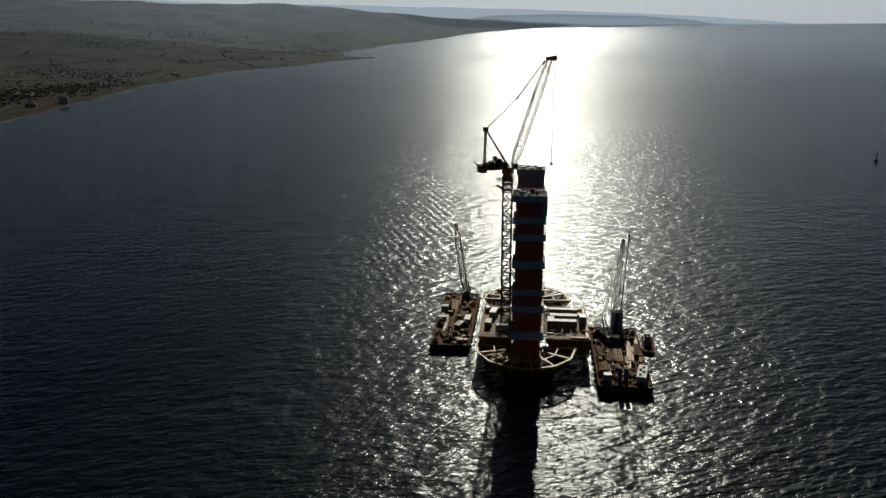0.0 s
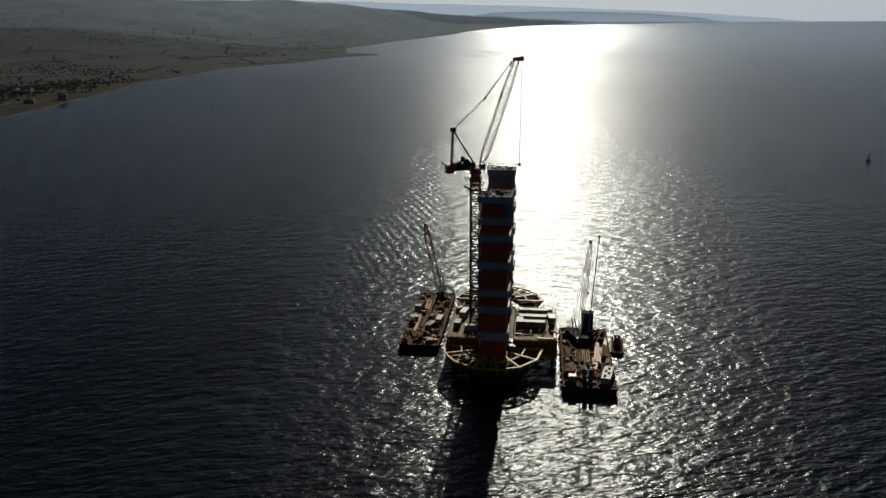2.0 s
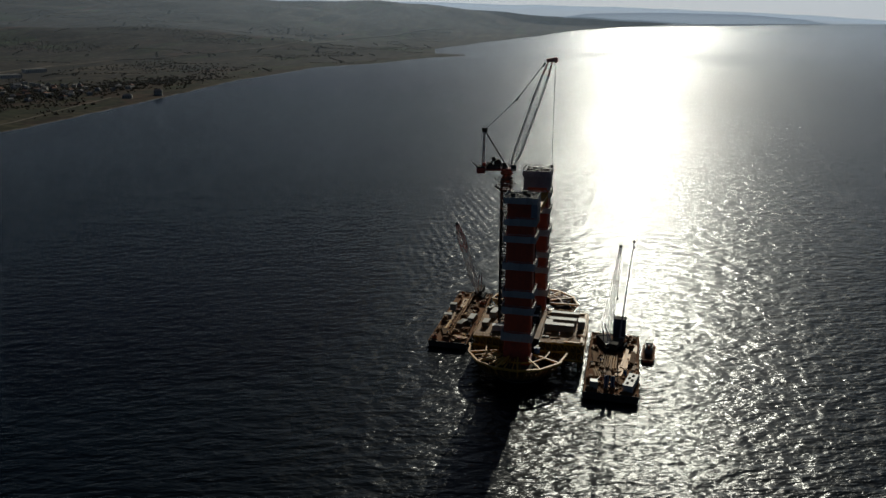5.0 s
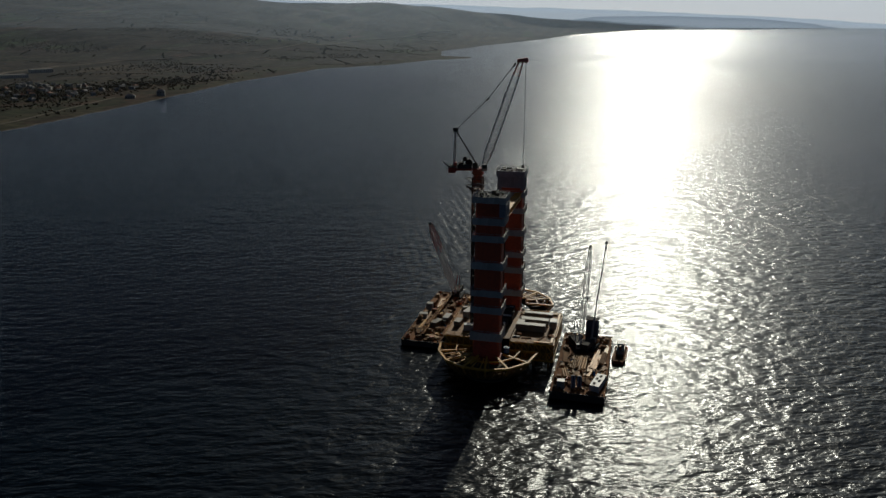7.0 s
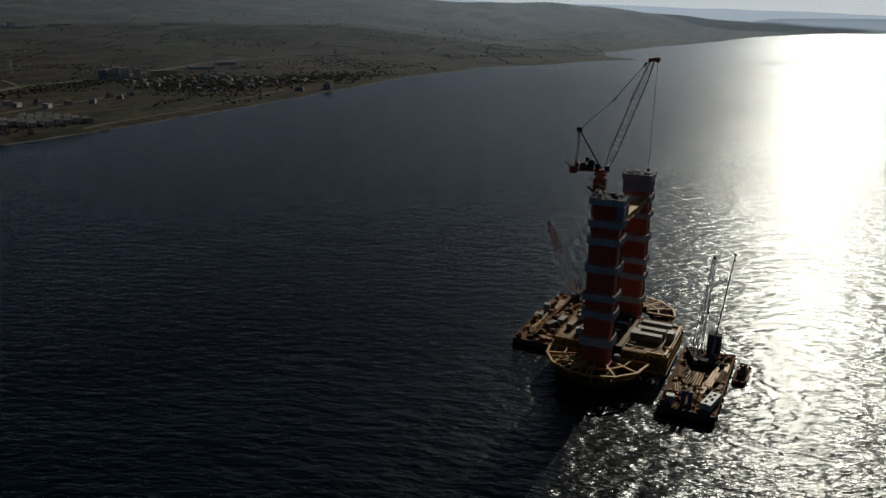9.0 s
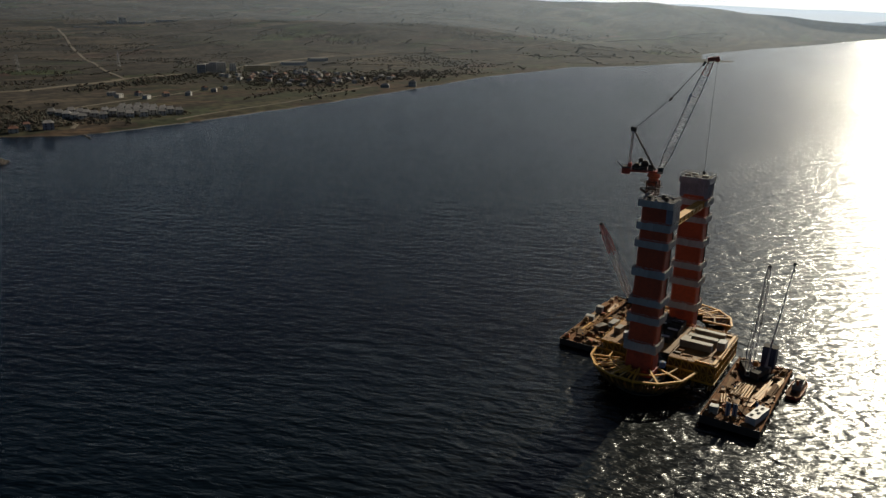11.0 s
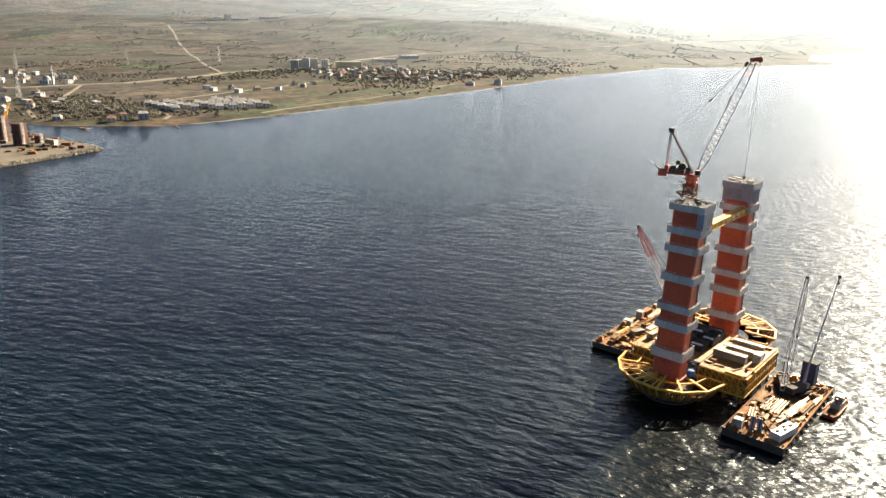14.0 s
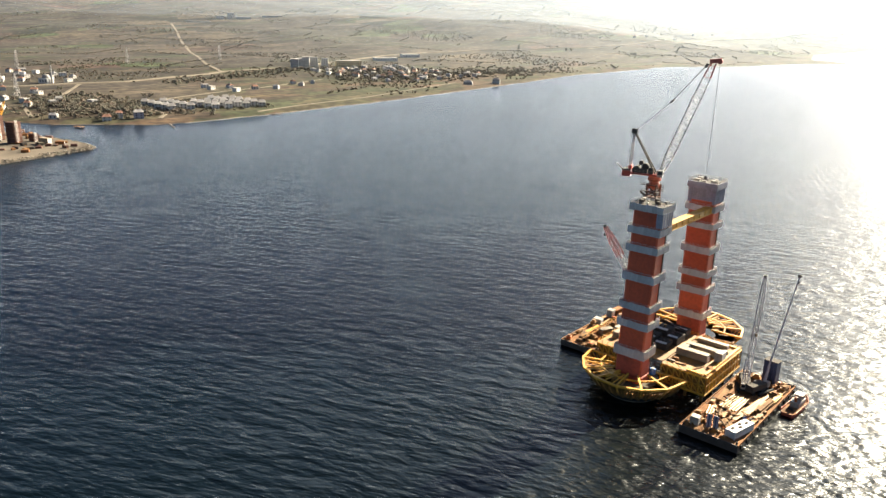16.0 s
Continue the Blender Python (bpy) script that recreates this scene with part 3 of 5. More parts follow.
def ring_gallery(y, side, zt, angles, dense, label):
    """The polygonal gallery round one leg foot: side -1 faces -y, +1 faces +y."""
    th = thing("ring_gallery", label, "gallery", (-1.0, y, 0), group="ring galleries")
    R, Ri = 19.2, 12.5
    pt = lambda a, r, z: Vector((r * math.cos(radians(a)), side * r * math.sin(radians(a)), z))
    zb = zt - 3.4
    for a, b in zip(angles, angles[1:]):
        part("rim_beam", beam(bmesh.new(), pt(a, R, zt), pt(b, R, zt), 0.75, 0.7), YELLOW, th)
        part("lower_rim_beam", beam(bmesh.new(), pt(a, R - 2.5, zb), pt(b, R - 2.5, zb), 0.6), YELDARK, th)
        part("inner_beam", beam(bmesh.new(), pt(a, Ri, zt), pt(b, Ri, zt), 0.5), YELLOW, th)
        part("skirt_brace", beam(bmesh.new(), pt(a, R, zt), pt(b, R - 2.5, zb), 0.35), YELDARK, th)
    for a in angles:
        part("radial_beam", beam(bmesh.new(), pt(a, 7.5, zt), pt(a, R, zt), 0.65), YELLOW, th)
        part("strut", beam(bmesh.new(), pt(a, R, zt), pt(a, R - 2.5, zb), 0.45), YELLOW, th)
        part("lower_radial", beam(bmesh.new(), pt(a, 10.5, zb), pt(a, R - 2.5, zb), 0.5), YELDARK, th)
    for i in range(60):
        a = angles[0] + (angles[-1] - angles[0]) * (i + 0.5) / 60
        k = 1 - 0.018 * (1 - abs(((a - angles[0]) % 27) / 13.5 - 1))
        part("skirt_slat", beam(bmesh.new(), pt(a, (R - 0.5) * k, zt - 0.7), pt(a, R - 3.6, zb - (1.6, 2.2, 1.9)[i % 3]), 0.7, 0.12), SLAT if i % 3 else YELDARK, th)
    a0, a1, n = dense
    for i in range(n):
        a = a0 + (a1 - a0) * i / (n - 1)
        part("slat_beam", beam(bmesh.new(), pt(a, 9.0, zt - 0.1), pt(a, 15.5 if i % 2 else 17.5, zt - 0.1), 0.42), YELLOW if i % 3 else YELDARK, th)
    bm = bmesh.new()
    step = 24
    lo, hi = angles[0], angles[-1]
    inner = [bm.verts.new(pt(lo + (hi - lo) * i / step, 8.8, zb + 0.2)) for i in range(step + 1)]
    outer = [bm.verts.new(pt(lo + (hi - lo) * i / step, R - 3.0, zb + 0.2)) for i in range(step + 1)]
    for i in range(step):
        bm.faces.new((inner[i], outer[i], outer[i + 1], inner[i + 1]))
    bmesh.ops.solidify(bm, geom=bm.faces[:], thickness=0.25)
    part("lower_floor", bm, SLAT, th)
    return th


ring_gallery(LEG_A + 3.2, -1, 8.0, [-4, 28, 56, 82, 108, 134, 160, 184], (78, 150, 15), "yellow polygonal steel gallery around the leg foot")
ring_gallery(LEG_B + 3.6, 1, 9.0, [2, 30, 58, 84, 110, 136, 162, 180], (28, 78, 9), "yellow polygonal steel gallery with parallel slats")


# ---- the two legs ----
def leg_y(z, sign):
    return sign * LEAN * (z - 8)


def prism(bm, w, d, z0, z1, sign, cham=0.5):
    """A leg block: a chamfered box that leans in y."""
    rows = []
    for z in (z0, z1):
        y = leg_y(z, sign)
        hw, hd = w / 2, d / 2
        pts = [(-hw + cham, -hd), (hw - cham, -hd), (hw, -hd + cham), (hw, hd - cham), (hw - cham, hd), (-hw + cham, hd), (-hw, hd - cham), (-hw, -hd + cham)]
        rows.append([bm.verts.new((px, py + y, z)) for px, py in pts])
    for i in range(8):
        bm.faces.new((rows[0][i], rows[0][(i + 1) % 8], rows[1][(i + 1) % 8], rows[1][i]))
    bm.faces.new(rows[1])
    bm.faces.new(rows[0][::-1])
    return bm


PANEL = None


def collar(leg, z0, z1, sign, w=11.8, d=8.8, top=False):
    """A working platform clamped round the leg: floor, sheeted sides, posts, rail."""
    global PANEL
    z1 -= 0.45
    y = leg_y((z0 + z1) / 2, sign)
    hw, hd = w / 2, d / 2
    holder = part("working_platform", box_bm(-hw, hw, -hd + y, -LEGD / 2 - 0.1 + y, z0, z0 + 0.25), GREY, leg, "grey sheeted working platform")
    for a in ((-hw, hw, LEGD / 2 + 0.1 + y, hd + y), (-hw, -LEGW / 2 - 0.1, -LEGD / 2 - 0.09 + y, LEGD / 2 + 0.09 + y), (LEGW / 2 + 0.1, hw, -LEGD / 2 - 0.09 + y, LEGD / 2 + 0.09 + y)):
        part("floor", box_bm(*a, z0, z0 + 0.25), GREY, holder)
    n, h = 6, z1 - z0
    if PANEL is None:
        bm = bmesh.new()
        add_box(bm, -0.5, 0.5, -0.05, 0.05, 0, 1)
        for k in (-0.44, 0.0, 0.44):
            add_box(bm, k - 0.03, k + 0.03, -0.13, -0.05, 0, 1)
        PANEL = finish("panel", bm, GREY, holder)
        PANEL.matrix_local = Matrix.Translation((-hw + w / n / 2, -hd + y, z0)) @ Matrix.Diagonal((w / n, 1, h, 1))
        first = True
    else:
        first = False
    for s in range(4):
        length = w if s % 2 == 0 else d
        for i in range(n):
            if first and s == 0 and i == 0:
                continue
            u = -length / 2 + length * (i + 0.5) / n
            off = hd if s % 2 == 0 else hw
            m = Matrix.Translation((0, y, z0 + rng.uniform(-0.06, 0.06))) @ Matrix.Rotation(s * math.pi / 2, 4, "Z") @ Matrix.Translation((u, -off, 0)) @ Matrix.Diagonal((length / n * 0.985, 1, h * rng.uniform(0.9, 1.0), 1))
            shared(PANEL, "panel", m, holder)
    for x0, y0, x1, y1 in ((-hw, -hd, hw, -hd), (hw, -hd, hw, hd), (hw, hd, -hw, hd), (-hw, hd, -hw, -hd)):
        part("handrail", rail(bmesh.new(), (x0, y0 + y, z1 - 0.1), (x1, y1 + y, z1 - 0.1), 0.65, 2.2, 0.05), GREY, holder)
    if not top:
        for i in range(7):
            yy = -hd + d * (i + 0.5) / 7
            part("bracket", box_bm(LEGW / 2 + 0.1, hw - 0.1, yy + y - 0.3, yy + y + 0.3, z1 - 0.75, z1 - 0.45), WHITE, holder)
    return holder


def leg(name, y, sign, seams, collars, label):
    th = thing(name, label, "bridge leg", (-0.7, y, 0), group="tower legs")
    part("foot", prism(bmesh.new(), LEGW + 0.8, LEGD + 0.8, 5.0, 7.2, sign, 1.4), REDLOW, th)
    for i, (a, b) in enumerate(zip(seams, seams[1:])):
        part("leg_block", prism(bmesh.new(), LEGW, LEGD, a + 0.04, b - 0.04, sign), REDLOW if i == 0 else RED, th)
        part("splice", prism(bmesh.new(), LEGW + 0.12, LEGD + 0.12, b - 0.25, b + 0.05, sign), REDLOW, th)
    for z0, z1 in collars:
        collar(th, z0, z1, sign)
    # ladder and cable run on the sunny side
    part("cable_run", beam(bmesh.new(), (LEGW / 2 + 0.2, leg_y(12, sign) + 2.2, 12), (LEGW / 2 + 0.2, leg_y(62, sign) + 2.2, 62), 0.35), STEEL, th)
    return th


legA = leg("bridge_tower", LEG_A, 1, [7.2, 16.4, 26.6, 33.2, 43.8, 54.2, 60.6, 69.0],
           [(14.4, 18.3), (25.2, 28.5), (31.8, 34.9), (42.3, 45.7), (52.8, 55.9), (59.1, 62.2)], "red-painted steel tower leg with grey working platforms")
legB = leg("bridge_tower", LEG_B, -1, [7.2, 16.6, 27.0, 34.2, 44.0, 53.6, 61.0, 66.0],
           [(15.2, 18.6), (25.8, 29.0), (32.9, 36.0), (42.6, 45.9), (52.6, 55.4), (59.4, 62.4)], "red-painted steel tower leg topped by a grey formwork cap")
# head platform of the crane-side leg
yA = leg_y(69, 1)
head = collar(legA, 67.2, 70.2, 1, 12.2, 9.2, True)
part("top_floor", box_bm(-5.9, 5.9, -4.4 + yA, 4.4 + yA, 69.0, 69.2), STEEL, legA)
part("side_cabin", box_bm(3.9, 6.2, -4.3 + yA, 3.4 + yA, 62.2, 67.1, bevel=0.1), SHEET, legA, "blue-grey sheeted box on the leg's side")
for i in range(5):
    part("cabin_rib", box_bm(6.2, 6.35, -4.2 + yA + i * 1.8, -3.95 + yA + i * 1.8, 62.3, 66.9), GREY, legA)
for x, y, s in ((-3, -2.4, 1.4), (-0.5, -3, 0.9), (2.5, -1, 1.3), (-4, 1.6, 1.1), (3.8, 2.6, 0.8), (0.8, 1.9, 1.5), (-1.8, 0.4, 0.8)):
    part("equipment_box", box_bm(x - s / 2, x + s / 2, y - s / 2 + yA, y + s / 2 + yA, 69.2, 69.4 + s * 0.9, bevel=0.06), WHITE if s < 1.3 else STEEL, legA)
# formwork cap of the far leg
yB = leg_y(66, -1)
cap = part("formwork_cap", box_bm(-5.4, 5.4, -4.2 + yB, 4.2 + yB, 62.6, 70.4, bevel=0.15), SHEET, legB, "blue-grey sheeted formwork cap")
for i in range(7):
    x = -5.3 + 10.6 * i / 6
    part("waler", box_bm(x - 0.1, x + 0.1, -4.35 + yB, -4.2 + yB, 63.7, 68.1), SHEET, cap)
    part("waler", box_bm(5.4, 5.6, -4.0 + 8.0 * i / 6 + yB - 0.1, -4.0 + 8.0 * i / 6 + yB + 0.1, 62.7, 68.1), SHEET, cap)
part("top_band", box_bm(-5.9, 5.9, -4.75 + yB, -4.4 + yB, 68.2, 70.6), SHEET, cap)
part("top_band", box_bm(5.65, 5.95, -4.4 + yB, 4.6 + yB, 68.2, 70.6), SHEET, cap)
# flat sheet on the cap, coloured dark for the shade of its hollow
part("top_tray", box_bm(-5.2, 5.2, -4.0 + yB, 4.0 + yB, 70.38, 70.46), STEEL, cap, "flat dark sheet painting the shade inside the formwork top")
part("bottom_band", box_bm(-3.6, 4.4, -4.5 + yB, -4.21 + yB, 62.7, 63.6), RED, cap)
for x0, y0, x1, y1 in ((-5.8, -4.6, 5.8, -4.6), (5.8, -4.6, 5.8, 4.5), (5.8, 4.5, -5.8, 4.5), (-5.8, 4.5, -5.8, -4.6)):
    part("handrail", rail(bmesh.new(), (x0, y0 + yB, 70.4), (x1, y1 + yB, 70.4), 1.2, 1.8, 0.07), WHITE, cap)
for x, y, s in ((-3.2, -2.2, 1.2), (0, -3.2, 0.9), (3.4, -1.8, 1.3), (-1.4, 1.0, 1.1), (2.2, 2.2, 0.9), (-4.0, 2.6, 0.9)):
    part("equipment_box", box_bm(x - s, x + s, y - s / 2 + yB, y + s / 2 + yB, 70.4, 70.5 + s * 0.7, bevel=0.06), WHITE, cap)

# yellow strut beam between the legs
strut = thing("strut_beam", "yellow box girder propping the two legs apart", "beam")
y0, y1 = LEG_A + LEGD / 2 + leg_y(63, 1) + 0.02, LEG_B - LEGD / 2 + leg_y(63, -1) - 0.02
part("girder", box_bm(1.6, 4.0, y0, y1, 59.5, 61.5, bevel=0.1), YELLOW, strut)
for i in range(8):
    y = y0 + (y1 - y0) * (i + 0.5) / 8
    part("stiffener", box_bm(4.0, 4.25, y - 0.12, y + 0.12, 59.6, 61.4), YELLOW, strut)
part("flange", box_bm(1.4, 4.4, y0, y1, 61.5, 61.7), YELLOW, strut)
part("flange", box_bm(1.4, 4.4, y0, y1, 59.3, 59.5), YELLOW, strut)

# dark plant between the legs
plant = thing("power_plant", "dark steel machinery block with pipes on the deck", "machinery", (-1.2, 5.8, DZ1))
for x0, x1, yy0, yy1, h in ((-5.6, -1.0, -8, -1, 3.2), (-0.6, 4.6, -9.5, -3.5, 2.4), (-5, 0.4, 0, 7, 3.8), (1.0, 5.8, -2.6, 5.0, 3.0), (-3.5, 4.8, 8, 12.4, 2.6)):
    part("engine_block", box_bm(x0, x1, yy0, yy1, 0, h, bevel=0.15), STEEL, plant)
    part("exhaust", tube(bmesh.new(), ((x0 + x1) / 2, (yy0 + yy1) / 2, h), ((x0 + x1) / 2, (yy0 + yy1) / 2, h + 1.2), 0.28), STEEL, plant)
    part("cover", box_bm(x0 + 0.5, x1 - 0.5, yy0 + 0.6, yy0 + 1.8, h, h + 0.3, bevel=0.05), GREY, plant)
for y in (-6, 2, 7):
    part("pipe", tube(bmesh.new(), (-5.5, y, 4.2), (5.5, y, 3.4), 0.22), STEEL, plant)


# ---- containers and stores on the deck ----
def container(x, y, z, length, width, h, turn, mat, label, category="container", group="", roof=None):
    th = thing("site_container", label, category, (x, y, z), turn, group)
    part("body", box_bm(-length / 2, length / 2, -width / 2, width / 2, 0.12, h, bevel=0.05), mat, th)
    part("roof", box_bm(-length / 2 - 0.05, length / 2 + 0.05, -width / 2 - 0.05, width / 2 + 0.05, h, h + 0.12), roof or mat, th)
    n = max(3, round(length / 0.9))
    rib = None
    for i in range(n):
        u = -length / 2 + length * (i + 0.5) / n
        for s in (-1, 1):
            m = Matrix.Translation((u, s * (width / 2 + 0.03), h / 2))
            if rib is None:
                rib = part("rib", box_bm(-0.16, 0.16, -0.04, 0.04, -h / 2 + 0.25, h / 2 - 0.15), mat, th)
                rib.matrix_local = m
            else:
                shared(rib, "rib", m, th)
    for sx in (-1, 1):
        for sy in (-1, 1):
            part("corner_post", box_bm(sx * length / 2 - 0.1, sx * length / 2 + 0.1, sy * width / 2 - 0.1, sy * width / 2 + 0.1, 0, h + 0.13), mat, th)
    part("door", box_bm(length / 2 + 0.01, length / 2 + 0.08, -width / 2 + 0.2, width / 2 - 0.2, 0.25, h - 0.15), GREY, th)
    return th


D = DZ1 + 0.02
container(13.2, -1.8, D, 11.6, 2.6, 2.8, 0, CREAM, "long cream site container with a white roof", group="deck containers")
container(14.0, 4.3, D, 11.0, 2.6, 2.8, 0, CREAM, "long grey-cream site container on the deck", group="deck containers")
container(8.8, 1.3, D, 2.6, 3.6, 2.6, 0, CREAM, "short grey container between two long ones", group="deck containers")
container(21.7, 2.4, D, 2.6, 3.8, 3.5, 0, WHITE, "white site cabin with a bright flat roof", "cabin")
container(14.2, 14.6, D, 11.5, 2.2, 1.5, 0, CREAM, "long low white store box by the deck edge", group="deck containers")
container(-14.8, 8.0, D, 6.0, 2.5, 2.6, 80, WHITE, "white container on the yellow deck", group="deck containers")
container(-10.6, -7.2, D, 5.0, 2.4, 2.4, 10, GREY, "grey container beside the leg", group="deck containers")
container(-16.4, -3.4, D, 4.4, 2.4, 2.2, 85, CREAM, "cream tool container by the handrail", group="deck containers")
for i, (x, y, w, d, h, mt) in enumerate(((8.6, -14.5, 3.0, 1.0, 0.6, CREAM), (9.4, -12.2, 2.2, 1.4, 0.9, RUST), (12.5, -14.8, 4.0, 0.8, 0.4, WOOD), (8.0, 4.5, 2.0, 1.6, 1.1, STEEL), (8.4, 10.6, 3.6, 0.7, 0.5, YELLOW), (-12.5, 8.6, 3.4, 2.0, 1.4, STEEL),
                                          (-17.5, 8.2, 2.6, 1.8, 1.8, CREAM), (20.6, 5.2, 2.2, 1.6, 1.3, WHITE), (22.4, -11.6, 2.0, 3.2, 0.8, RUST), (-9.0, 10.2, 2.0, 1.2, 1.2, WHITE), (18.5, -13.4, 5.5, 0.9, 0.35, WOOD))):
    th = thing("material_crate", "small stack of site material on the deck", "crate", (x, y + 4.6 if y < 6 else y + 5.0, D), i * 7.0, "deck stores")
    part("base", box_bm(-w / 2, w / 2, -d / 2, d / 2, 0, h * 0.35, bevel=0.03), WOOD, th)
    part("load", box_bm(-w / 2 + 0.1, w / 2 - 0.1, -d / 2 + 0.1, d / 2 - 0.1, h * 0.35, h, bevel=0.06), mt, th)
tank = thing("water_tank", "small blue plastic tank on the gallery beside the red leg", "tank", (5.8, -21.2 - 5.0 + 6.0, 8.35))
part("body", tube(bmesh.new(), (0.8, 0, 0), (0.8, 0, 2.0), 1.1, n=14), BLUE, tank)
part("lid", tube(bmesh.new(), (0.8, 0, 2.0), (0.8, 0, 2.2), 0.6, n=12), WHITE, tank)


# ---- tower crane ----
CX, CY = -9.6, -1.0
crane = thing("tower_crane", "red and grey luffing tower crane beside the legs", "crane", (CX, CY, 0))
mast_z = [DZ1 + 6.15 * i for i in range(11)]
for z0, z1 in zip(mast_z, mast_z[1:]):
    w = 1.75
    mm = MASTMAT if z1 > 60 else STEEL
    sec = part("mast_section", beam(bmesh.new(), (-w, -w, z0), (-w, -w, z1), 0.6), mm, crane, "lattice mast section")
    for u, v in ((w, -w), (w, w), (-w, w)):
        part("chord", beam(bmesh.new(), (u, v, z0), (u, v, z1), 0.6), mm, sec)
    zm = (z0 + z1) / 2
    c = [(-w, -w), (w, -w), (w, w), (-w, w)]
    for j in range(4):
        (u0, v0), (u1, v1) = c[j], c[(j + 1) % 4]
        for z in (z0 + 0.1, zm):
            part("strut", beam(bmesh.new(), (u0, v0, z), (u1, v1, z), 0.4), mm, sec)
        part("brace", beam(bmesh.new(), (u0, v0, z0 + 0.1), (u1, v1, zm), 0.34), mm, sec)
        part("brace", beam(bmesh.new(), (u1, v1, zm), (u0, v0, z1), 0.34), mm, sec)
part("mast_foot", box_bm(-2.6, 2.6, -2.6, 2.6, DZ1 - 0.02, DZ1 + 0.6, bevel=0.1), STEEL, crane)
for z in (34.0, 55.0):
    part("wall_tie", beam(bmesh.new(), (1.7, -1.7, z), (4.6, -15.6 + 0.035 * (z - 34), z), 0.4), STEEL, crane)
    part("wall_tie", beam(bmesh.new(), (1.7, 1.7, z), (6.4, -15.6 + 0.035 * (z - 34), z), 0.4), STEEL, crane)
top = mast_z[-1]     # 72
part("climbing_frame", box_bm(-2.2, 2.2, -2.2, 2.2, 67.0, 67.4), MASTMAT, crane)
for s in (-1, 1):
    part("climbing_platform", box_bm(-3.4, 3.4, s * 2.3 - 0.5, s * 2.3 + 0.5, 69.4, 69.55), STEEL, crane)
part("tower_head", box_bm(-1.6, 1.6, -1.6, 1.6, 70.2, top, bevel=0.15), ORANGERED, crane, "solid orange-red tower head")
for s, z in ((-1, 68.2), (1, 70.0), (-1, 71.6)):
    part("access_platform", box_bm(-4.2, 2.6, s * 2.1 - 0.45, s * 2.1 + 0.45, z, z + 0.14), STEEL, crane)
    part("handrail", rail(bmesh.new(), (-4.2, s * 2.5, z + 0.14), (2.6, s * 2.5, z + 0.14), 1.1, 1.7, 0.06), STEEL, crane)
part("climbing_cylinder", tube(bmesh.new(), (-2.0, -2.1, 67.4), (-3.9, -2.3, 69.0), 0.4), STEEL, crane)
part("slewing_ring", tube(bmesh.new(), (0, 0, top), (0, 0, top + 1.3), 1.9, 1.7, 20), ORANGERED, crane)
part("turntable", lathe(bmesh.new(), [(2.3, top + 1.3), (2.5, top + 1.7), (1.9, top + 3.0)], 20), ORANGERED, crane)
AZ = math.atan2(4.3, 15.2)
ux, uy = math.cos(AZ), math.sin(AZ)
P = lambda f, s, z: Vector((f * ux - s * uy, f * uy + s * ux, z))
base = top + 3.0
frame_top = base + 1.6


def oriented_box(f0, f1, s0, s1, z0, z1, bevel=0.06):
    bm = box_bm(f0, f1, s0, s1, z0, z1, bevel=bevel)
    bmesh.ops.rotate(bm, verts=bm.verts, cent=(0, 0, 0), matrix=Matrix.Rotation(AZ, 3, "Z"))
    return bm


part("machinery_deck", oriented_box(-11.6, 2.6, -2.0, 2.0, base, base + 0.7), CRANERED, crane, "red machinery platform")
part("counterweight", oriented_box(-11.6, -8.6, -2.1, 2.1, base - 0.9, base + 1.2), CRANERED, crane)
for i in range(4):
    part("ballast_slab", oriented_box(-11.4 + i * 0.7, -10.8 + i * 0.7, -1.9, 1.9, base + 1.2, base + 1.7), STEEL, crane)
part("winch_drum", tube(bmesh.new(), P(-6.6, -1.4, base + 1.9), P(-6.6, 1.4, base + 1.9), 1.2, n=16), STEEL, crane)
part("winch_drum", tube(bmesh.new(), P(-3.6, -1.2, base + 2.9), P(-3.6, 1.2, base + 2.9), 1.3, n=16), STEEL, crane)
part("winch_drum", tube(bmesh.new(), P(-1.4, -1.2, base + 1.6), P(-1.4, 1.2, base + 1.6), 0.9, n=16), STEEL, crane)
part("motor_house", oriented_box(-8.0, -2.6, -1.7, 1.7, base + 0.7, base + 2.3), STEEL, crane)
part("switch_cabinet", oriented_box(-2.2, -0.4, -1.9, -0.7, base + 0.7, base + 3.0), STEEL, crane)
part("switch_cabinet", oriented_box(-9.6, -8.3, -1.5, 1.0, base + 1.2, base + 3.1), CRANERED, crane)
part("sheave_block", tube(bmesh.new(), P(-5.2, -0.8, base + 4.3), P(-5.2, 0.8, base + 4.3), 0.8, n=14), STEEL, crane)
part("winch_frame", beam(bmesh.new(), P(-6.4, 0.9, base + 2.2), P(-4.6, 0.9, base + 5.0), 0.3), STEEL, crane)
part("winch_frame", beam(bmesh.new(), P(-6.4, -0.9, base + 2.2), P(-4.6, -0.9, base + 5.0), 0.3), STEEL, crane)
part("walkway", oriented_box(-10.6, 1.8, 2.0, 3.2, base + 0.5, base + 0.62), STEEL, crane)
cab = part("operator_cab", oriented_box(1.2, 3.2, -3.6, -2.0, base + 0.2, base + 2.6), WHITE, crane, "white operator cab")
part("window", oriented_box(3.2, 3.24, -3.45, -2.15, base + 1.0, base + 2.3, 0.0), GLASS, cab)
part("window", oriented_box(1.4, 3.0, -3.64, -3.6, base + 1.0, base + 2.3, 0.0), GLASS, cab)
part("handrail", rail(bmesh.new(), P(-11.6, -2.0, base + 0.7), P(2.4, -2.0, base + 0.7), 1.1, 1.5, 0.06), WHITE, crane)
part("handrail", rail(bmesh.new(), P(-11.6, 2.0, base + 0.7), P(2.4, 2.0, base + 0.7), 1.1, 1.5, 0.06), WHITE, crane)
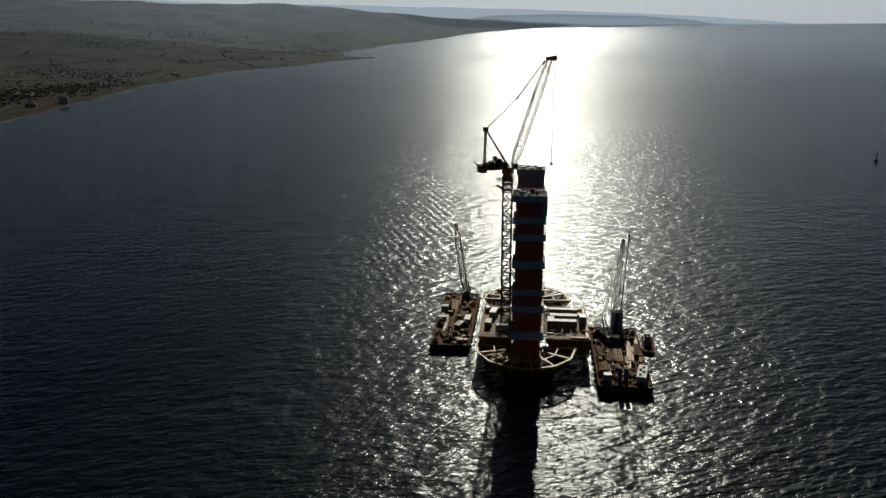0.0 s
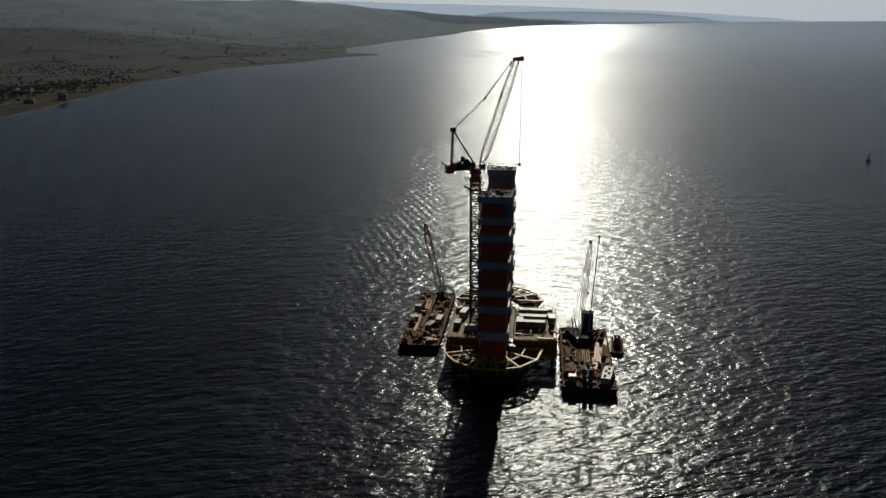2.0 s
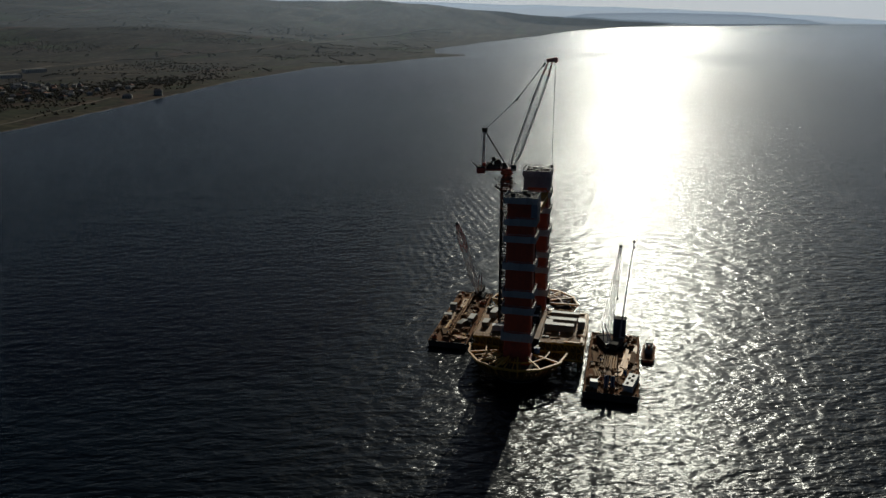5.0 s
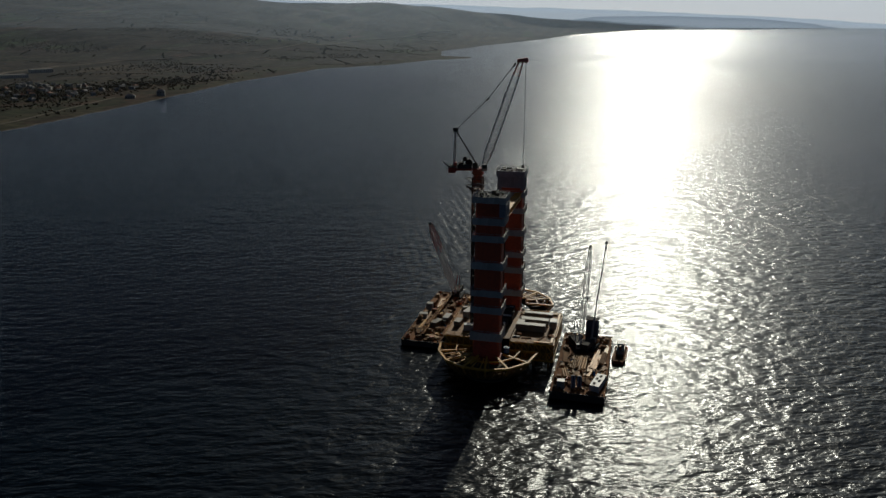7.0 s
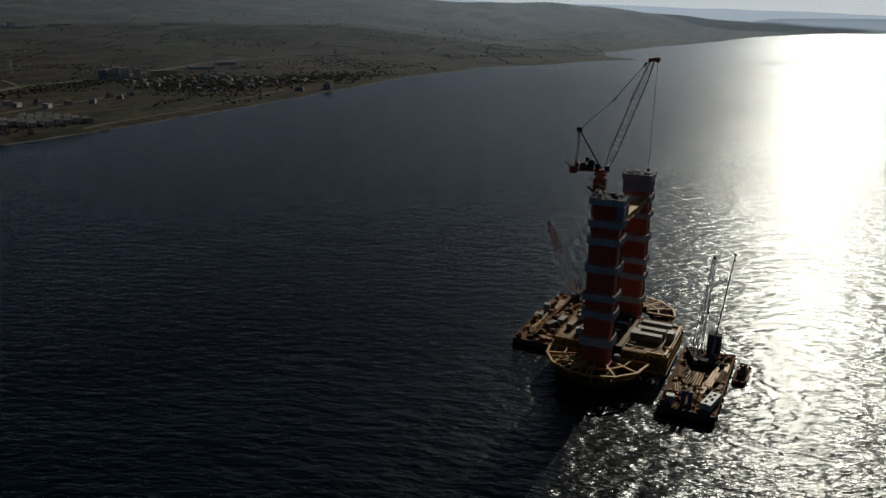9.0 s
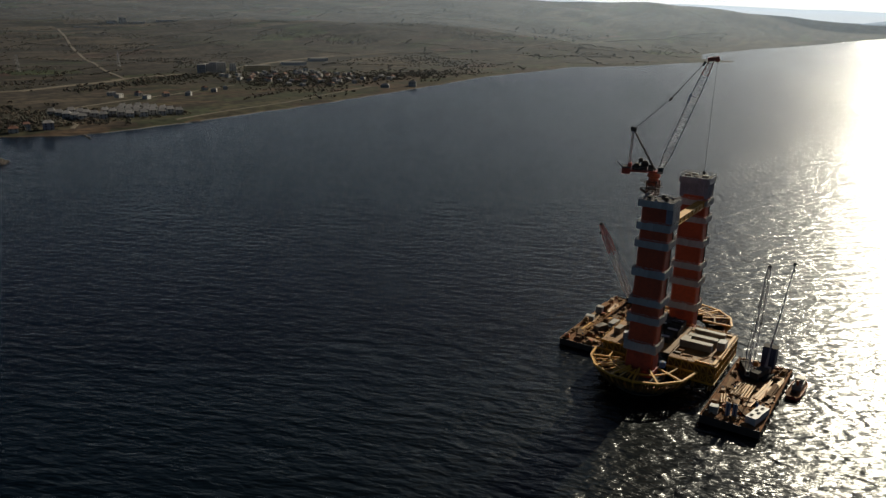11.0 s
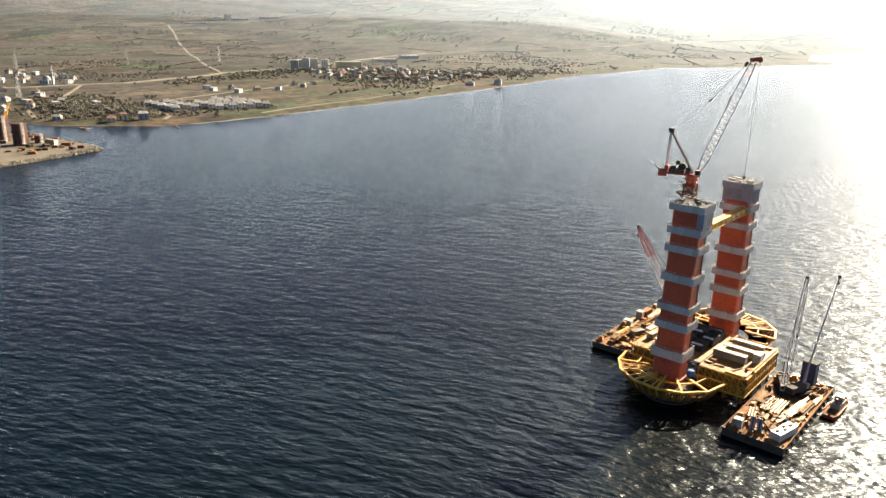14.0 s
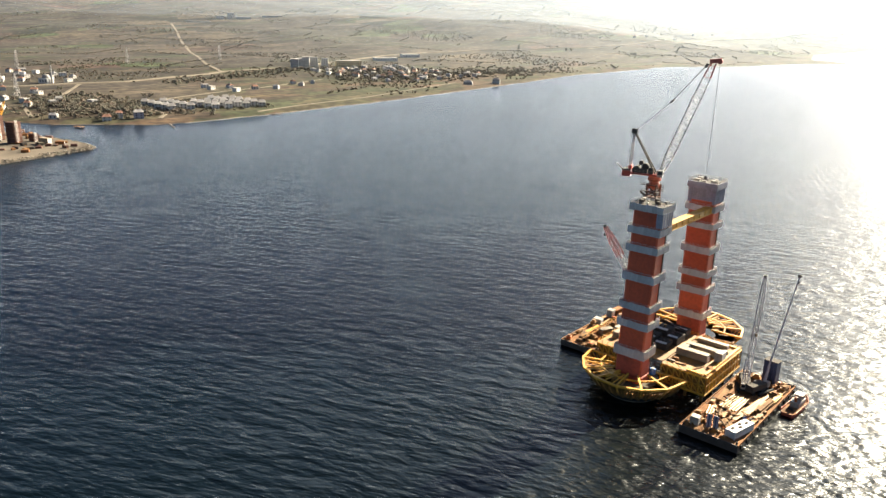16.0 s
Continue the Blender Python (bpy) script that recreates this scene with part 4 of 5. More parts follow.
part("service_jib", beam(bmesh.new(), P(-11.4, -1.6, base + 1.4), P(-13.6, -2.2, base + 3.6), 0.35), WHITE, crane)
APEX = P(-8.5, 0, 90.0)
for s in (-1.3, 1.3):
    # the front legs' shade is put into the colour by using dark steel
    part("a_frame_leg", beam(bmesh.new(), P(0.3, s, base + 0.7), APEX + P(0, s * 0.45, 0), 0.42), STEEL, crane)
    part("a_frame_tie", lattice(bmesh.new(), P(-9.3, s * 0.8, base + 0.7), APEX + P(-0.3, s * 0.4, 0), 0.6, 0.4, 1.8, 0.12, 0.06), CRANEGREY, crane)
part("apex_sheave", tube(bmesh.new(), APEX + P(0, -0.9, 0.3), APEX + P(0, 0.9, 0.3), 0.75, n=14), STEEL, crane)
part("apex_platform", beam(bmesh.new(), APEX + P(-1.3, 0, 0.5), APEX + P(0.8, 0, 0.4), 0.5, 1.6), STEEL, crane)
TIP = Vector((5.5 - CX, 3.4 - CY, 116.4))
PIV = P(2.0, 0, base + 0.9)
jib_side = Vector((-uy, ux, 0))
bays = 7
for i in range(bays):
    a, b = PIV.lerp(TIP, i / bays), PIV.lerp(TIP, (i + 1) / bays)
    w = lambda k: 1.1 if k == 0 else (2.7 if 0 < k < 1 - 1.5 / bays else 1.4 if k >= 1 else 2.3)
    part("jib_section", lattice(bmesh.new(), a, b, w(i / bays), w((i + 1) / bays), 2.4, 0.22, 0.12, jib_side.cross(TIP - PIV)), CRANERED if i == 6 else CRANEGREY, crane, "lattice jib section")
head_dir = (TIP - PIV).normalized()
part("jib_head", beam(bmesh.new(), TIP - head_dir * 1.0 + P(-1.3, 0, 0.5), TIP + P(2.2, 0, 0.1), 1.7, 1.3), CRANERED, crane, "dark red jib head")
part("jib_sheave", tube(bmesh.new(), TIP + P(1.6, -0.7, -0.3), TIP + P(1.6, 0.7, -0.3), 0.9, n=14), CRANERED, crane)
PEND = PIV.lerp(TIP, 0.94) + P(-1.6, 0, 0.8)
MID = Vector((-6.3 - CX, -0.4 - CY, 102.0))
for s in (-0.35, 0.35):
    part("luffing_rope", tube(bmesh.new(), APEX + P(0, s, 0.5), MID + P(0, s, 0), 0.045, n=6), ROPE, crane)
    part("luffing_rope", tube(bmesh.new(), MID + P(0, s, 0), PEND + P(0, s, 0), 0.10, n=6), ROPE, crane)
part("luffing_block", beam(bmesh.new(), MID - (MID - APEX).normalized() * 0.8, MID + (MID - APEX).normalized() * 0.6, 0.9, 0.7), STEEL, crane)
part("luffing_block", beam(bmesh.new(), PEND - Vector((0.5, 0, 1.0)), PEND + Vector((0.3, 0, 0.5)), 0.9, 0.7), STEEL, crane)
part("rest_bracket", beam(bmesh.new(), PIV.lerp(TIP, 0.60) + P(-1.3, 0, 0.4), PIV.lerp(TIP, 0.68) + P(-1.4, 0, 0.6), 0.3, 0.7), CRANEGREY, crane)
HOOK = Vector((TIP.x + 1.7 * ux, TIP.y + 1.7 * uy, 76.6))
for s in (-0.3, 0.3):
    part("hoist_rope", tube(bmesh.new(), TIP + P(1.7, s, -0.5), HOOK + P(0, s, 0), 0.05, n=6), ROPE, crane)
part("hook_block", box_bm(HOOK.x - 0.5, HOOK.x + 0.5, HOOK.y - 0.3, HOOK.y + 0.3, 75.6, 76.7, bevel=0.1), STEEL, crane)


# ---- barges ----
def barge(name, x0, x1, y0, y1, z, label):
    th = thing(name, label, "barge", ((x0 + x1) / 2, (y0 + y1) / 2, 0), group="work barges")
    hw, hl = (x1 - x0) / 2, (y1 - y0) / 2
    bm = bmesh.new()
    prof = [(-hl + 3.5, -1.5), (-hl, 0.4), (-hl, z - 0.15), (hl, z - 0.15), (hl, 0.4), (hl - 3.5, -1.5)]
    left = [bm.verts.new((-hw, a, b)) for a, b in prof]
    right = [bm.verts.new((hw, a, b)) for a, b in prof]
    n = len(prof)
    for i in range(n):
        bm.faces.new((left[i], left[(i + 1) % n], right[(i + 1) % n], right[i]))
    bm.faces.new(left[::-1])
    bm.faces.new(right)
    part("hull", bm, HULL, th, "black steel hull")
    cols = max(3, round(2 * hw / 4.5))
    rows = round(2 * hl / 6)
    for i in range(cols):
        for j in range(rows):
            a, b = -hw + 2 * hw * i / cols, -hw + 2 * hw * (i + 1) / cols
            c, d = -hl + 2 * hl * j / rows, -hl + 2 * hl * (j + 1) / rows
            part("deck_plate", box_bm(a + 0.03, b - 0.03, c + 0.03, d - 0.03, z - 0.15, z + rng.uniform(-0.02, 0.05)), RUST, th)
    for s in (-1, 1):
        part("bulwark", box_bm(s * hw - 0.15, s * hw + 0.15, -hl, hl, z - 0.3, z + 0.45, bevel=0.05), RUST, th)
        k = round(2 * hl / 5)
        for j in range(k):
            y = -hl + 2 * hl * (j + 0.5) / k
            part("tyre_fender", tube(bmesh.new(), (s * (hw + 0.15), y, z - 1.1), (s * (hw + 0.55), y, z - 1.1), 0.75, n=12), BLACK, th)
        for y in (-hl + 1.5, -hl * 0.3, hl * 0.4, hl - 1.5):
            part("bollard", tube(bmesh.new(), (s * (hw - 0.8), y, z), (s * (hw - 0.8), y, z + 0.8), 0.28, n=10), STEEL, th)
    for s in (-1, 1):
        part("end_sheet", box_bm(-hw, hw, s * hl - 0.12, s * hl + 0.12, z - 0.3, z + 0.4, bevel=0.04), HULL, th)
    return th


BZ = 2.9
barge("cargo_barge", 25.6, 44.8, -38.0, 17.5, 2.8, "rusty flat work barge loaded with pipes and timber")
barge("crane_barge", -40.2, -24.0, -6.5, 55.0, 2.5, "rusty flat crane barge moored by the yellow deck")


def bundle(name, x, y, z, n, length, r, turn, mat, label, round_bars=True, layers=1):
    th = thing(name, label, "pipes" if round_bars else "timber", (x, y, z), turn, "barge cargo")
    for k in range(layers):
        for i in range(n - k):
            u = (i - (n - 1 - k) / 2) * 2.12 * r
            zz = r + k * 1.8 * r + 0.3
            e = rng.uniform(-0.5, 0.5)
            bm = tube(bmesh.new(), (u, -length / 2 + e, zz), (u, length / 2 + e, zz), r, n=10) if round_bars else beam(bmesh.new(), (u, -length / 2 + e, zz), (u, length / 2 + e, zz), 1.9 * r)
            part("pipe" if round_bars else "baulk", bm, mat, th)
    for e in (-0.32, 0.32):
        part("bearer", box_bm(-n * r * 1.1, n * r * 1.1, e * length - 0.15, e * length + 0.15, 0, 0.3), WOOD, th)
    return th


bundle("pipe_bundle", 32.4, -11.5, BZ, 4, 13.0, 0.42, -4, PIPE, "bundle of pale steel pipes lying on the barge deck")
bundle("pipe_bundle", 35.4, -12.4, BZ, 3, 12.0, 0.45, -2, PIPE, "short bundle of pale pipes on timber bearers")
bundle("timber_stack", 39.8, -10.5, BZ, 3, 13.5, 0.45, -6, PIPE, "stack of long yellowish beams on the barge", False)
bundle("timber_stack", 42.4, -7.5, BZ, 3, 11.0, 0.38, -3, WOOD, "stack of raw timber baulks on the barge", False, 2)
bundle("timber_stack", 28.6, -9.0, BZ, 3, 9.0, 0.35, 3, WOOD, "loose timber baulks near the barge edge", False)
bundle("pipe_bundle", 29.6, -22.5, BZ, 3, 7.0, 0.4, 12, PIPE, "few rusty pipes at the barge end")
bundle("timber_stack", 37.4, -27.5, BZ, 4, 6.0, 0.35, 40, WOOD, "untidy pile of timber on the rusty deck", False)
for x, y, n, length, r, turn, mt in ((30.2, -2.5, 3, 8.0, 0.35, 6, RUST), (38.0, -19.0, 4, 9.0, 0.3, -8, PIPE), (33.6, -20.5, 3, 7.5, 0.35, 4, YELDARK), (43.0, 6.0, 3, 9.5, 0.3, -2, WOOD), (29.0, 5.5, 3, 8.0, 0.3, 10, WOOD),
                                     (27.6, -24.0, 3, 9.0, 0.3, 2, RUST), (39.6, 12.0, 2, 6.0, 0.35, -14, RUST), (43.2, -18.0, 2, 9.0, 0.35, -1, YELDARK), (32.0, -29.5, 4, 5.0, 0.28, 24, RUST), (-36.4, 38.0, 3, 9.0, 0.32, 4, RUST), (-30.2, 26.0, 4, 10.0, 0.3, -6, YELDARK), (-28.0, -1.0, 3, 6.0, 0.3, 70, PIPE)):
    bundle("beam_stack", x, y, BZ if x > 0 else 2.56, n, length, r, turn, mt, "long rusty and yellow beams lying on the barge deck", False)
for i in range(26):
    east = i < 17
    x, y = (rng.uniform(27.5, 43.5), rng.uniform(-31, 12)) if east else (rng.uniform(-38.6, -26), rng.uniform(0, 48))
    if east and (abs(x - 34) < 5 and abs(y - 3) < 7 or x > 38 and y < -23):
        continue
    bundle("beam_stack", x, y, BZ if east else 2.56, rng.choice((2, 3, 3, 4)), rng.uniform(5, 11), rng.uniform(0.2, 0.32), rng.uniform(-9, 7), rng.choice((YELLOW, WOOD, PIPE, RUST, YELDARK)), "long loose beams lying along the barge deck", False, rng.choice((1, 1, 2)))
box = container(42.0, -29.5, BZ, 10.5, 3.4, 2.5, 78, GREY, "white container with dark roof hatches on the barge")
for u, v in ((-3.4, 0.5), (-0.6, -0.6), (0.8, 0.7), (3.2, -0.2)):
    part("roof_hatch", box_bm(u - 0.7, u + 0.7, v - 0.45, v + 0.45, 2.62, 2.85, bevel=0.04), STEEL, box)
container(29.0, -33.6, BZ, 2.6, 2.4, 2.8, 4, WHITE, "small white cabin at the barge corner", "cabin")
for i, x in enumerate((33.4, 35.6)):
    th = thing("standing_formwork", "tall white and dark panel standing on the barge", "panel", (x, -33.5, BZ), -6, "standing panels")
    part("face", box_bm(-0.8, 0.8, -0.12, 0.12, 0.2, 5.2, bevel=0.03), SHEET, th)
    part("rib", box_bm(-0.2, 0.2, -0.25, -0.12, 0.2, 5.0), NAVY, th)
    part("prop", beam(bmesh.new(), (0, 0.1, 4.0), (0, 2.4, 0.1), 0.2), STEEL, th)
    part("foot_beam", box_bm(-0.9, 0.9, -0.4, 2.6, 0, 0.2), STEEL, th)
navy = thing("winch_tower", "tall dark navy steel winch house on the barge", "winch house", (36.8, 13.8, BZ), -6)
part("body", box_bm(-2.4, 2.4, -1.6, 1.6, 0, 9.0, bevel=0.1), NAVY, navy)
for i in range(5):
    part("rib", box_bm(-2.4 + i * 1.15, -2.2 + i * 1.15, -1.75, -1.6, 0.2, 8.8), NAVY, navy)
part("roof", box_bm(-2.6, 2.6, -1.8, 1.8, 9.0, 9.2), STEEL, navy)
part("hatch", box_bm(0.4, 1.6, -1.8, -1.75, 0.2, 2.2), STEEL, navy)


def crawler(name, x, y, z, tip, mat, chord, wid, label, house=None, low=None, solid=False, hang=0.55):
    """A crawler crane: tracks, house, boom, pendants."""
    th = thing(name, label, "crane", (x, y, z), group="barge cranes")
    d = Vector((tip[0] - x, tip[1] - y, 0))
    a = math.atan2(d.y, d.x) if d.length > 0.1 else 0
    rot = Matrix.Rotation(a, 3, "Z")

    def ob(f0, f1, s0, s1, z0, z1, bevel=0.08):
        bm = box_bm(f0, f1, s0, s1, z0, z1, bevel=bevel)
        bmesh.ops.rotate(bm, verts=bm.verts, cent=(0, 0, 0), matrix=rot)
        return bm
    Q = lambda f, s, zz: rot @ Vector((f, s, zz))
    for s in (-1, 1):
        part("track", ob(-4.0, 4.0, s * 2.6 - 0.55, s * 2.6 + 0.55, 0, 1.3, 0.3), BLACK, th)
    part("carbody", ob(-2, 2, -2.1, 2.1, 0.5, 1.5), STEEL, th)
    part("house", ob(-5.4, 1.6, -1.7, 1.7, 1.55, 3.6), house or mat, th)
    part("counterweight", ob(-6.6, -5.42, -1.9, 1.9, 1.4, 3.8), STEEL, th)
    cab = part("cab", ob(1.62, 3.2, -1.75, -0.3, 1.7, 3.7), WHITE, th, "white driver cab")
    part("window", ob(3.2, 3.24, -1.6, -0.45, 2.4, 3.5, 0.0), GLASS, cab)
    foot = Q(1.2, 0, 2.2)
    t = Vector((tip[0] - x, tip[1] - y, tip[2] - z))
    side = Q(0, 1, 0) - Q(0, 0, 0)
    if solid:
        n = 4
        for i in range(n):
            w = wid * (1 - 0.16 * i)
            part("boom_section", beam(bmesh.new(), foot.lerp(t, i / n), foot.lerp(t, (i + 1) / n), w, w), mat, th, "pale telescopic boom section")
        part("boom_cylinder", beam(bmesh.new(), Q(2.6, 0, 1.8), foot.lerp(t, 0.22), 0.35), CRANEGREY, th)
    else:
        n = 6
        for i in range(n):
            w0 = 0.8 if i == 0 else wid
            w1 = 0.8 if i == n - 1 else wid
            part("boom_section", lattice(bmesh.new(), foot.lerp(t, i / n), foot.lerp(t, (i + 1) / n), w0, w1, wid * 1.1, chord, chord * 0.55, side.cross(t - foot)), low if low and i < 4 else mat, th, "pale lattice boom section" if low and i < 4 else "lattice boom section")
        mastp = Q(-4.5, 0, 9.5)
        for s in (-1, 1):
            part("gantry_leg", beam(bmesh.new(), Q(-1, s, 3.5), mastp + side * s * 0.5, 0.3), mat, th)
            part("pendant", tube(bmesh.new(), mastp + side * s * 0.5, t + side * s * 0.3, 0.07, n=6), ROPE, th)
            part("backstay", tube(bmesh.new(), mastp + side * s * 0.5, Q(-5.8, s * 0.8, 3.8), 0.07, n=6), ROPE, th)
    part("boom_head", beam(bmesh.new(), t - (t - foot).normalized() * 0.4, t + (t - foot).normalized() * 0.6, 0.9, 0.8), STEEL, th)
    drop = t.z * hang
    part("hoist_rope", tube(bmesh.new(), t + Vector((0, 0, -0.3)), Vector((t.x, t.y, drop)), 0.06, n=6), ROPE, th)
    part("hook_block", box_bm(t.x - 0.35, t.x + 0.35, t.y - 0.25, t.y + 0.25, drop - 1.0, drop, bevel=0.08), STEEL, th)
    return th


crawler("lattice_crane", -30.2, 50.0, 2.55, (-30.4, 4.0, 50.7), CRANERED, 0.2, 2.2, "crawler crane with red and pale lattice boom on the barge", STEEL, CRANEGREY, hang=0.94)
crawler("lattice_crane", 32.2, 1.5, BZ, (35.2, -5.3, 48.3), SHEET, 0.12, 1.5, "grey lattice-boom crawler crane on the barge", STEEL)
crawler("telescopic_crane", 36.4, 4.5, BZ, (40.2, 16.2, 44.3), SHEET, 0.2, 0.5, "grey telescopic crane with a tall slender boom", STEEL, solid=True, hang=0.96)

# clutter on both barges
clutter = [(27.5, -28, 3.0, 2.0, 1.6), (31.5, -27, 2.2, 3.2, 1.2), (27.6, -16, 2.4, 4.2, 1.0), (27.8, 0, 2.2, 3.6, 1.4), (28.4, 9, 3.2, 4.0, 2.0), (32.0, 13.5, 3.0, 2.4, 1.6), (41.8, 3.5, 3.4, 2.4, 1.5), (43.0, 10.5, 2.2, 4.6, 1.8),
           (40.2, 13.6, 2.2, 2.2, 1.2), (37.0, -20.5, 3.2, 1.4, 0.9), (33.2, -18.6, 1.6, 2.4, 1.4), (30.6, 15.2, 2.2, 1.6, 1.0), (42.8, -18.0, 2.4, 2.6, 1.1), (38.8, 9.6, 1.4, 2.8, 1.1), (27.0, -35.6, 1.6, 1.6, 1.2), (39.5, -35.9, 2.6, 1.2, 0.7),
           (-38.4, -3, 2.2, 3.0, 1.4), (-33.5, -2.6, 3.6, 2.0, 0.9), (-28.0, -3.4, 3.0, 2.4, 1.2), (-38.6, 6, 1.8, 5.0, 1.0), (-31.0, 3.4, 4.4, 2.4, 1.6), (-26.6, 5.2, 2.4, 3.2, 1.8), (-38.4, 16.2, 2.4, 2.4, 2.0), (-33.6, 11.0, 3.4, 3.0, 1.0),
           (-27.4, 14.8, 3.6, 3.4, 1.4), (-38.2, 24.6, 2.0, 4.4, 1.2), (-31.0, 20.0, 4.0, 2.4, 1.8), (-26.4, 24.0, 2.6, 3.4, 1.2), (-35.4, 28.6, 3.2, 2.0, 1.0), (-28.0, 32.4, 3.4, 2.6, 1.6), (-38.4, 46.0, 2.2, 4.8, 1.6), (-26.2, 41.0, 2.6, 4.2, 1.4)]
kinds = [RUST, YELDARK, WOOD, STEEL, RUST, ORANGE, PIPE, YELDARK, WOOD, RUST]
for i, (x, y, w, d, h) in enumerate(clutter):
    m = kinds[(i * 5 + i // 3) % len(kinds)]
    z = BZ if x > 0 else 2.56
    th = thing("deck_cargo", "assorted site gear heaped on a rusty barge deck", "cargo", (x, y, z), rng.uniform(-18, 18), "barge clutter")
    part("pallet", box_bm(-w / 2, w / 2, -d / 2, d / 2, 0, 0.25, bevel=0.03), WOOD, th)
    part("load", box_bm(-w / 2 + 0.15, w / 2 - 0.2, -d / 2 + 0.1, d / 2 - 0.2, 0.25, h, bevel=0.12), m, th)
    part("load", box_bm(-w / 4, w / 3, -d / 3, d / 5, h, h * 1.35, bevel=0.1), kinds[(i * 3 + 1) % len(kinds)], th)
    part("load", beam(bmesh.new(), (-w / 2, d * 0.42, h * 0.4), (w / 2, d * 0.3, h * 1.05), 0.3), WOOD, th)
# loose small gear
for i in range(150):
    right = i % 5 < 3
    x, y = (rng.uniform(26.6, 44.0), rng.uniform(-37, 16.5)) if right else (rng.uniform(-39.4, -24.8), rng.uniform(-5.6, 54))
    if right and (abs(x - 33) < 5 and abs(y - 2) < 6 or abs(x - 42) < 3 and abs(y + 29.5) < 6 or abs(x - 36.8) < 3 and abs(y - 13.8) < 3):
        continue
    w, d, h = rng.uniform(0.5, 2.0), rng.uniform(0.4, 1.6), rng.uniform(0.3, 1.3)
    th = thing("loose_gear", "small crate or drum lying on the barge deck", "gear", (x, y, BZ if right else 2.56), rng.uniform(-60, 60), "loose deck gear")
    if i % 4 == 0:
        part("drum", tube(bmesh.new(), (0, 0, 0), (0, 0, h + 0.3), w * 0.35, n=10), rng.choice((STEEL, RUST, BLUE, ORANGE)), th)
        part("rim", tube(bmesh.new(), (0, 0, h + 0.3), (0, 0, h + 0.36), w * 0.38, n=10), STEEL, th)
    else:
        part("box", box_bm(-w / 2, w / 2, -d / 2, d / 2, 0, h, bevel=0.06), rng.choice(kinds), th)
        part("plank", box_bm(-w * 0.7, w * 0.8, -0.15, 0.15, h, h + 0.1), rng.choice((WOOD, PIPE)), th)
bundle("timber_stack", -35.6, 4.8, 2.56, 4, 9.0, 0.35, 20, WOOD, "stack of pale planks on the crane barge", False)
bundle("pipe_bundle", -34.0, 37.5, 2.56, 4, 12.0, 0.4, 4, PIPE, "bundle of steel pipes on the crane barge")
container(-37.4, 35.0, 2.56, 6.0, 2.5, 2.8, 88, RUST, "rust-red container on the crane barge")
container(-38.0, 30.4, 2.56, 2.6, 2.5, 3.2, 0, WHITE, "white deck cabin on the crane barge", "cabin")
container(-38.0, 19.4, 2.56, 3.4, 2.6, 2.4, 5, WHITE, "white deck box with flat roof on the crane barge")
container(-30.0, 12.0, 2.56, 5.6, 2.6, 2.4, 70, CREAM, "cream container on the crane barge")
container(-26.8, 18.8, 2.56, 5.8, 2.5, 2.5, 85, WHITE, "white container by the barge edge")
# raised walkway along the crane barge
gang = thing("gangway", "long rusty walkway frame along the crane barge", "gangway", (-32.2, 22.0, 2.56))
part("walk_plate", box_bm(-0.6, 0.6, -24, 24, 1.6, 1.75), RUST, gang)
for i in range(9):
    part("trestle", box_bm(-0.5, 0.5, -23.8 + i * 5.9, -23.5 + i * 5.9, 0, 1.6), STEEL, gang)
for s in (-0.6, 0.6):
    part("handrail", rail(bmesh.new(), (s, -24, 1.75), (s, 24, 1.75), 1.0, 3.0, 0.07), YELLOW, gang)

# ---- tug alongside ----
tug = thing("tug_boat", "small orange-hulled tug with a white wheelhouse", "boat", (48.8, 6.0, 0), -4)
tug.scale = (0.8, 0.8, 0.8)
bm = bmesh.new()
rows = []
for y, hw, zk in ((-10.5, 2.3, 0.5), (-9, 3.0, -0.8), (0, 3.3, -1.2), (6, 2.9, -1.0), (9.5, 1.5, -0.2), (11.2, 0.15, 0.8)):
    sheer = 1.7 + max(0, y) * 0.09
    rows.append([bm.verts.new(p) for p in ((-hw, y, sheer), (-hw * 0.85, y, zk * 0.4), (0, y, zk), (hw * 0.85, y, zk * 0.4), (hw, y, sheer))])
for a, b in zip(rows, rows[1:]):
    for i in range(4):
        bm.faces.new((a[i], a[i + 1], b[i + 1], b[i]))
bm.faces.new(rows[0][::-1])
part("hull", bm, REDLOW, tug)
bm = bmesh.new()
outline = [(-2.2, -10.3), (2.2, -10.3), (2.9, -9), (3.2, 0), (2.8, 6), (1.4, 9.4), (0, 11), (-1.4, 9.4), (-2.8, 6), (-3.2, 0), (-2.9, -9)]
vs = [bm.verts.new((x, y, 1.5 + max(0, y) * 0.07)) for x, y in outline]
bm.faces.new(vs)
part("deck", bm, RUST, tug)
for s in (-1, 1):
    part("bulwark", beam(bmesh.new(), (s * 3.25, -8.5, 1.9), (s * 3.1, 5.5, 2.1), 0.18, 0.7), ORANGE, tug)
    part("bulwark", beam(bmesh.new(), (s * 3.1, 5.5, 2.1), (s * 0.4, 11.0, 2.7), 0.18, 0.8), ORANGE, tug)
house = part("deckhouse", box_bm(-2.0, 2.0, -2.5, 5.5, 1.5, 3.9, bevel=0.15), WHITE, tug)
wheel = part("wheelhouse", box_bm(-1.6, 1.6, 0.8, 4.6, 3.9, 6.3, bevel=0.15), WHITE, tug)
for s in (-1, 1):
    for y in (1.4, 2.7, 4.0):
        part("window", box_bm(s * 1.6 - 0.03, s * 1.6 + 0.03, y - 0.45, y + 0.45, 4.9, 5.8), GLASS, wheel)
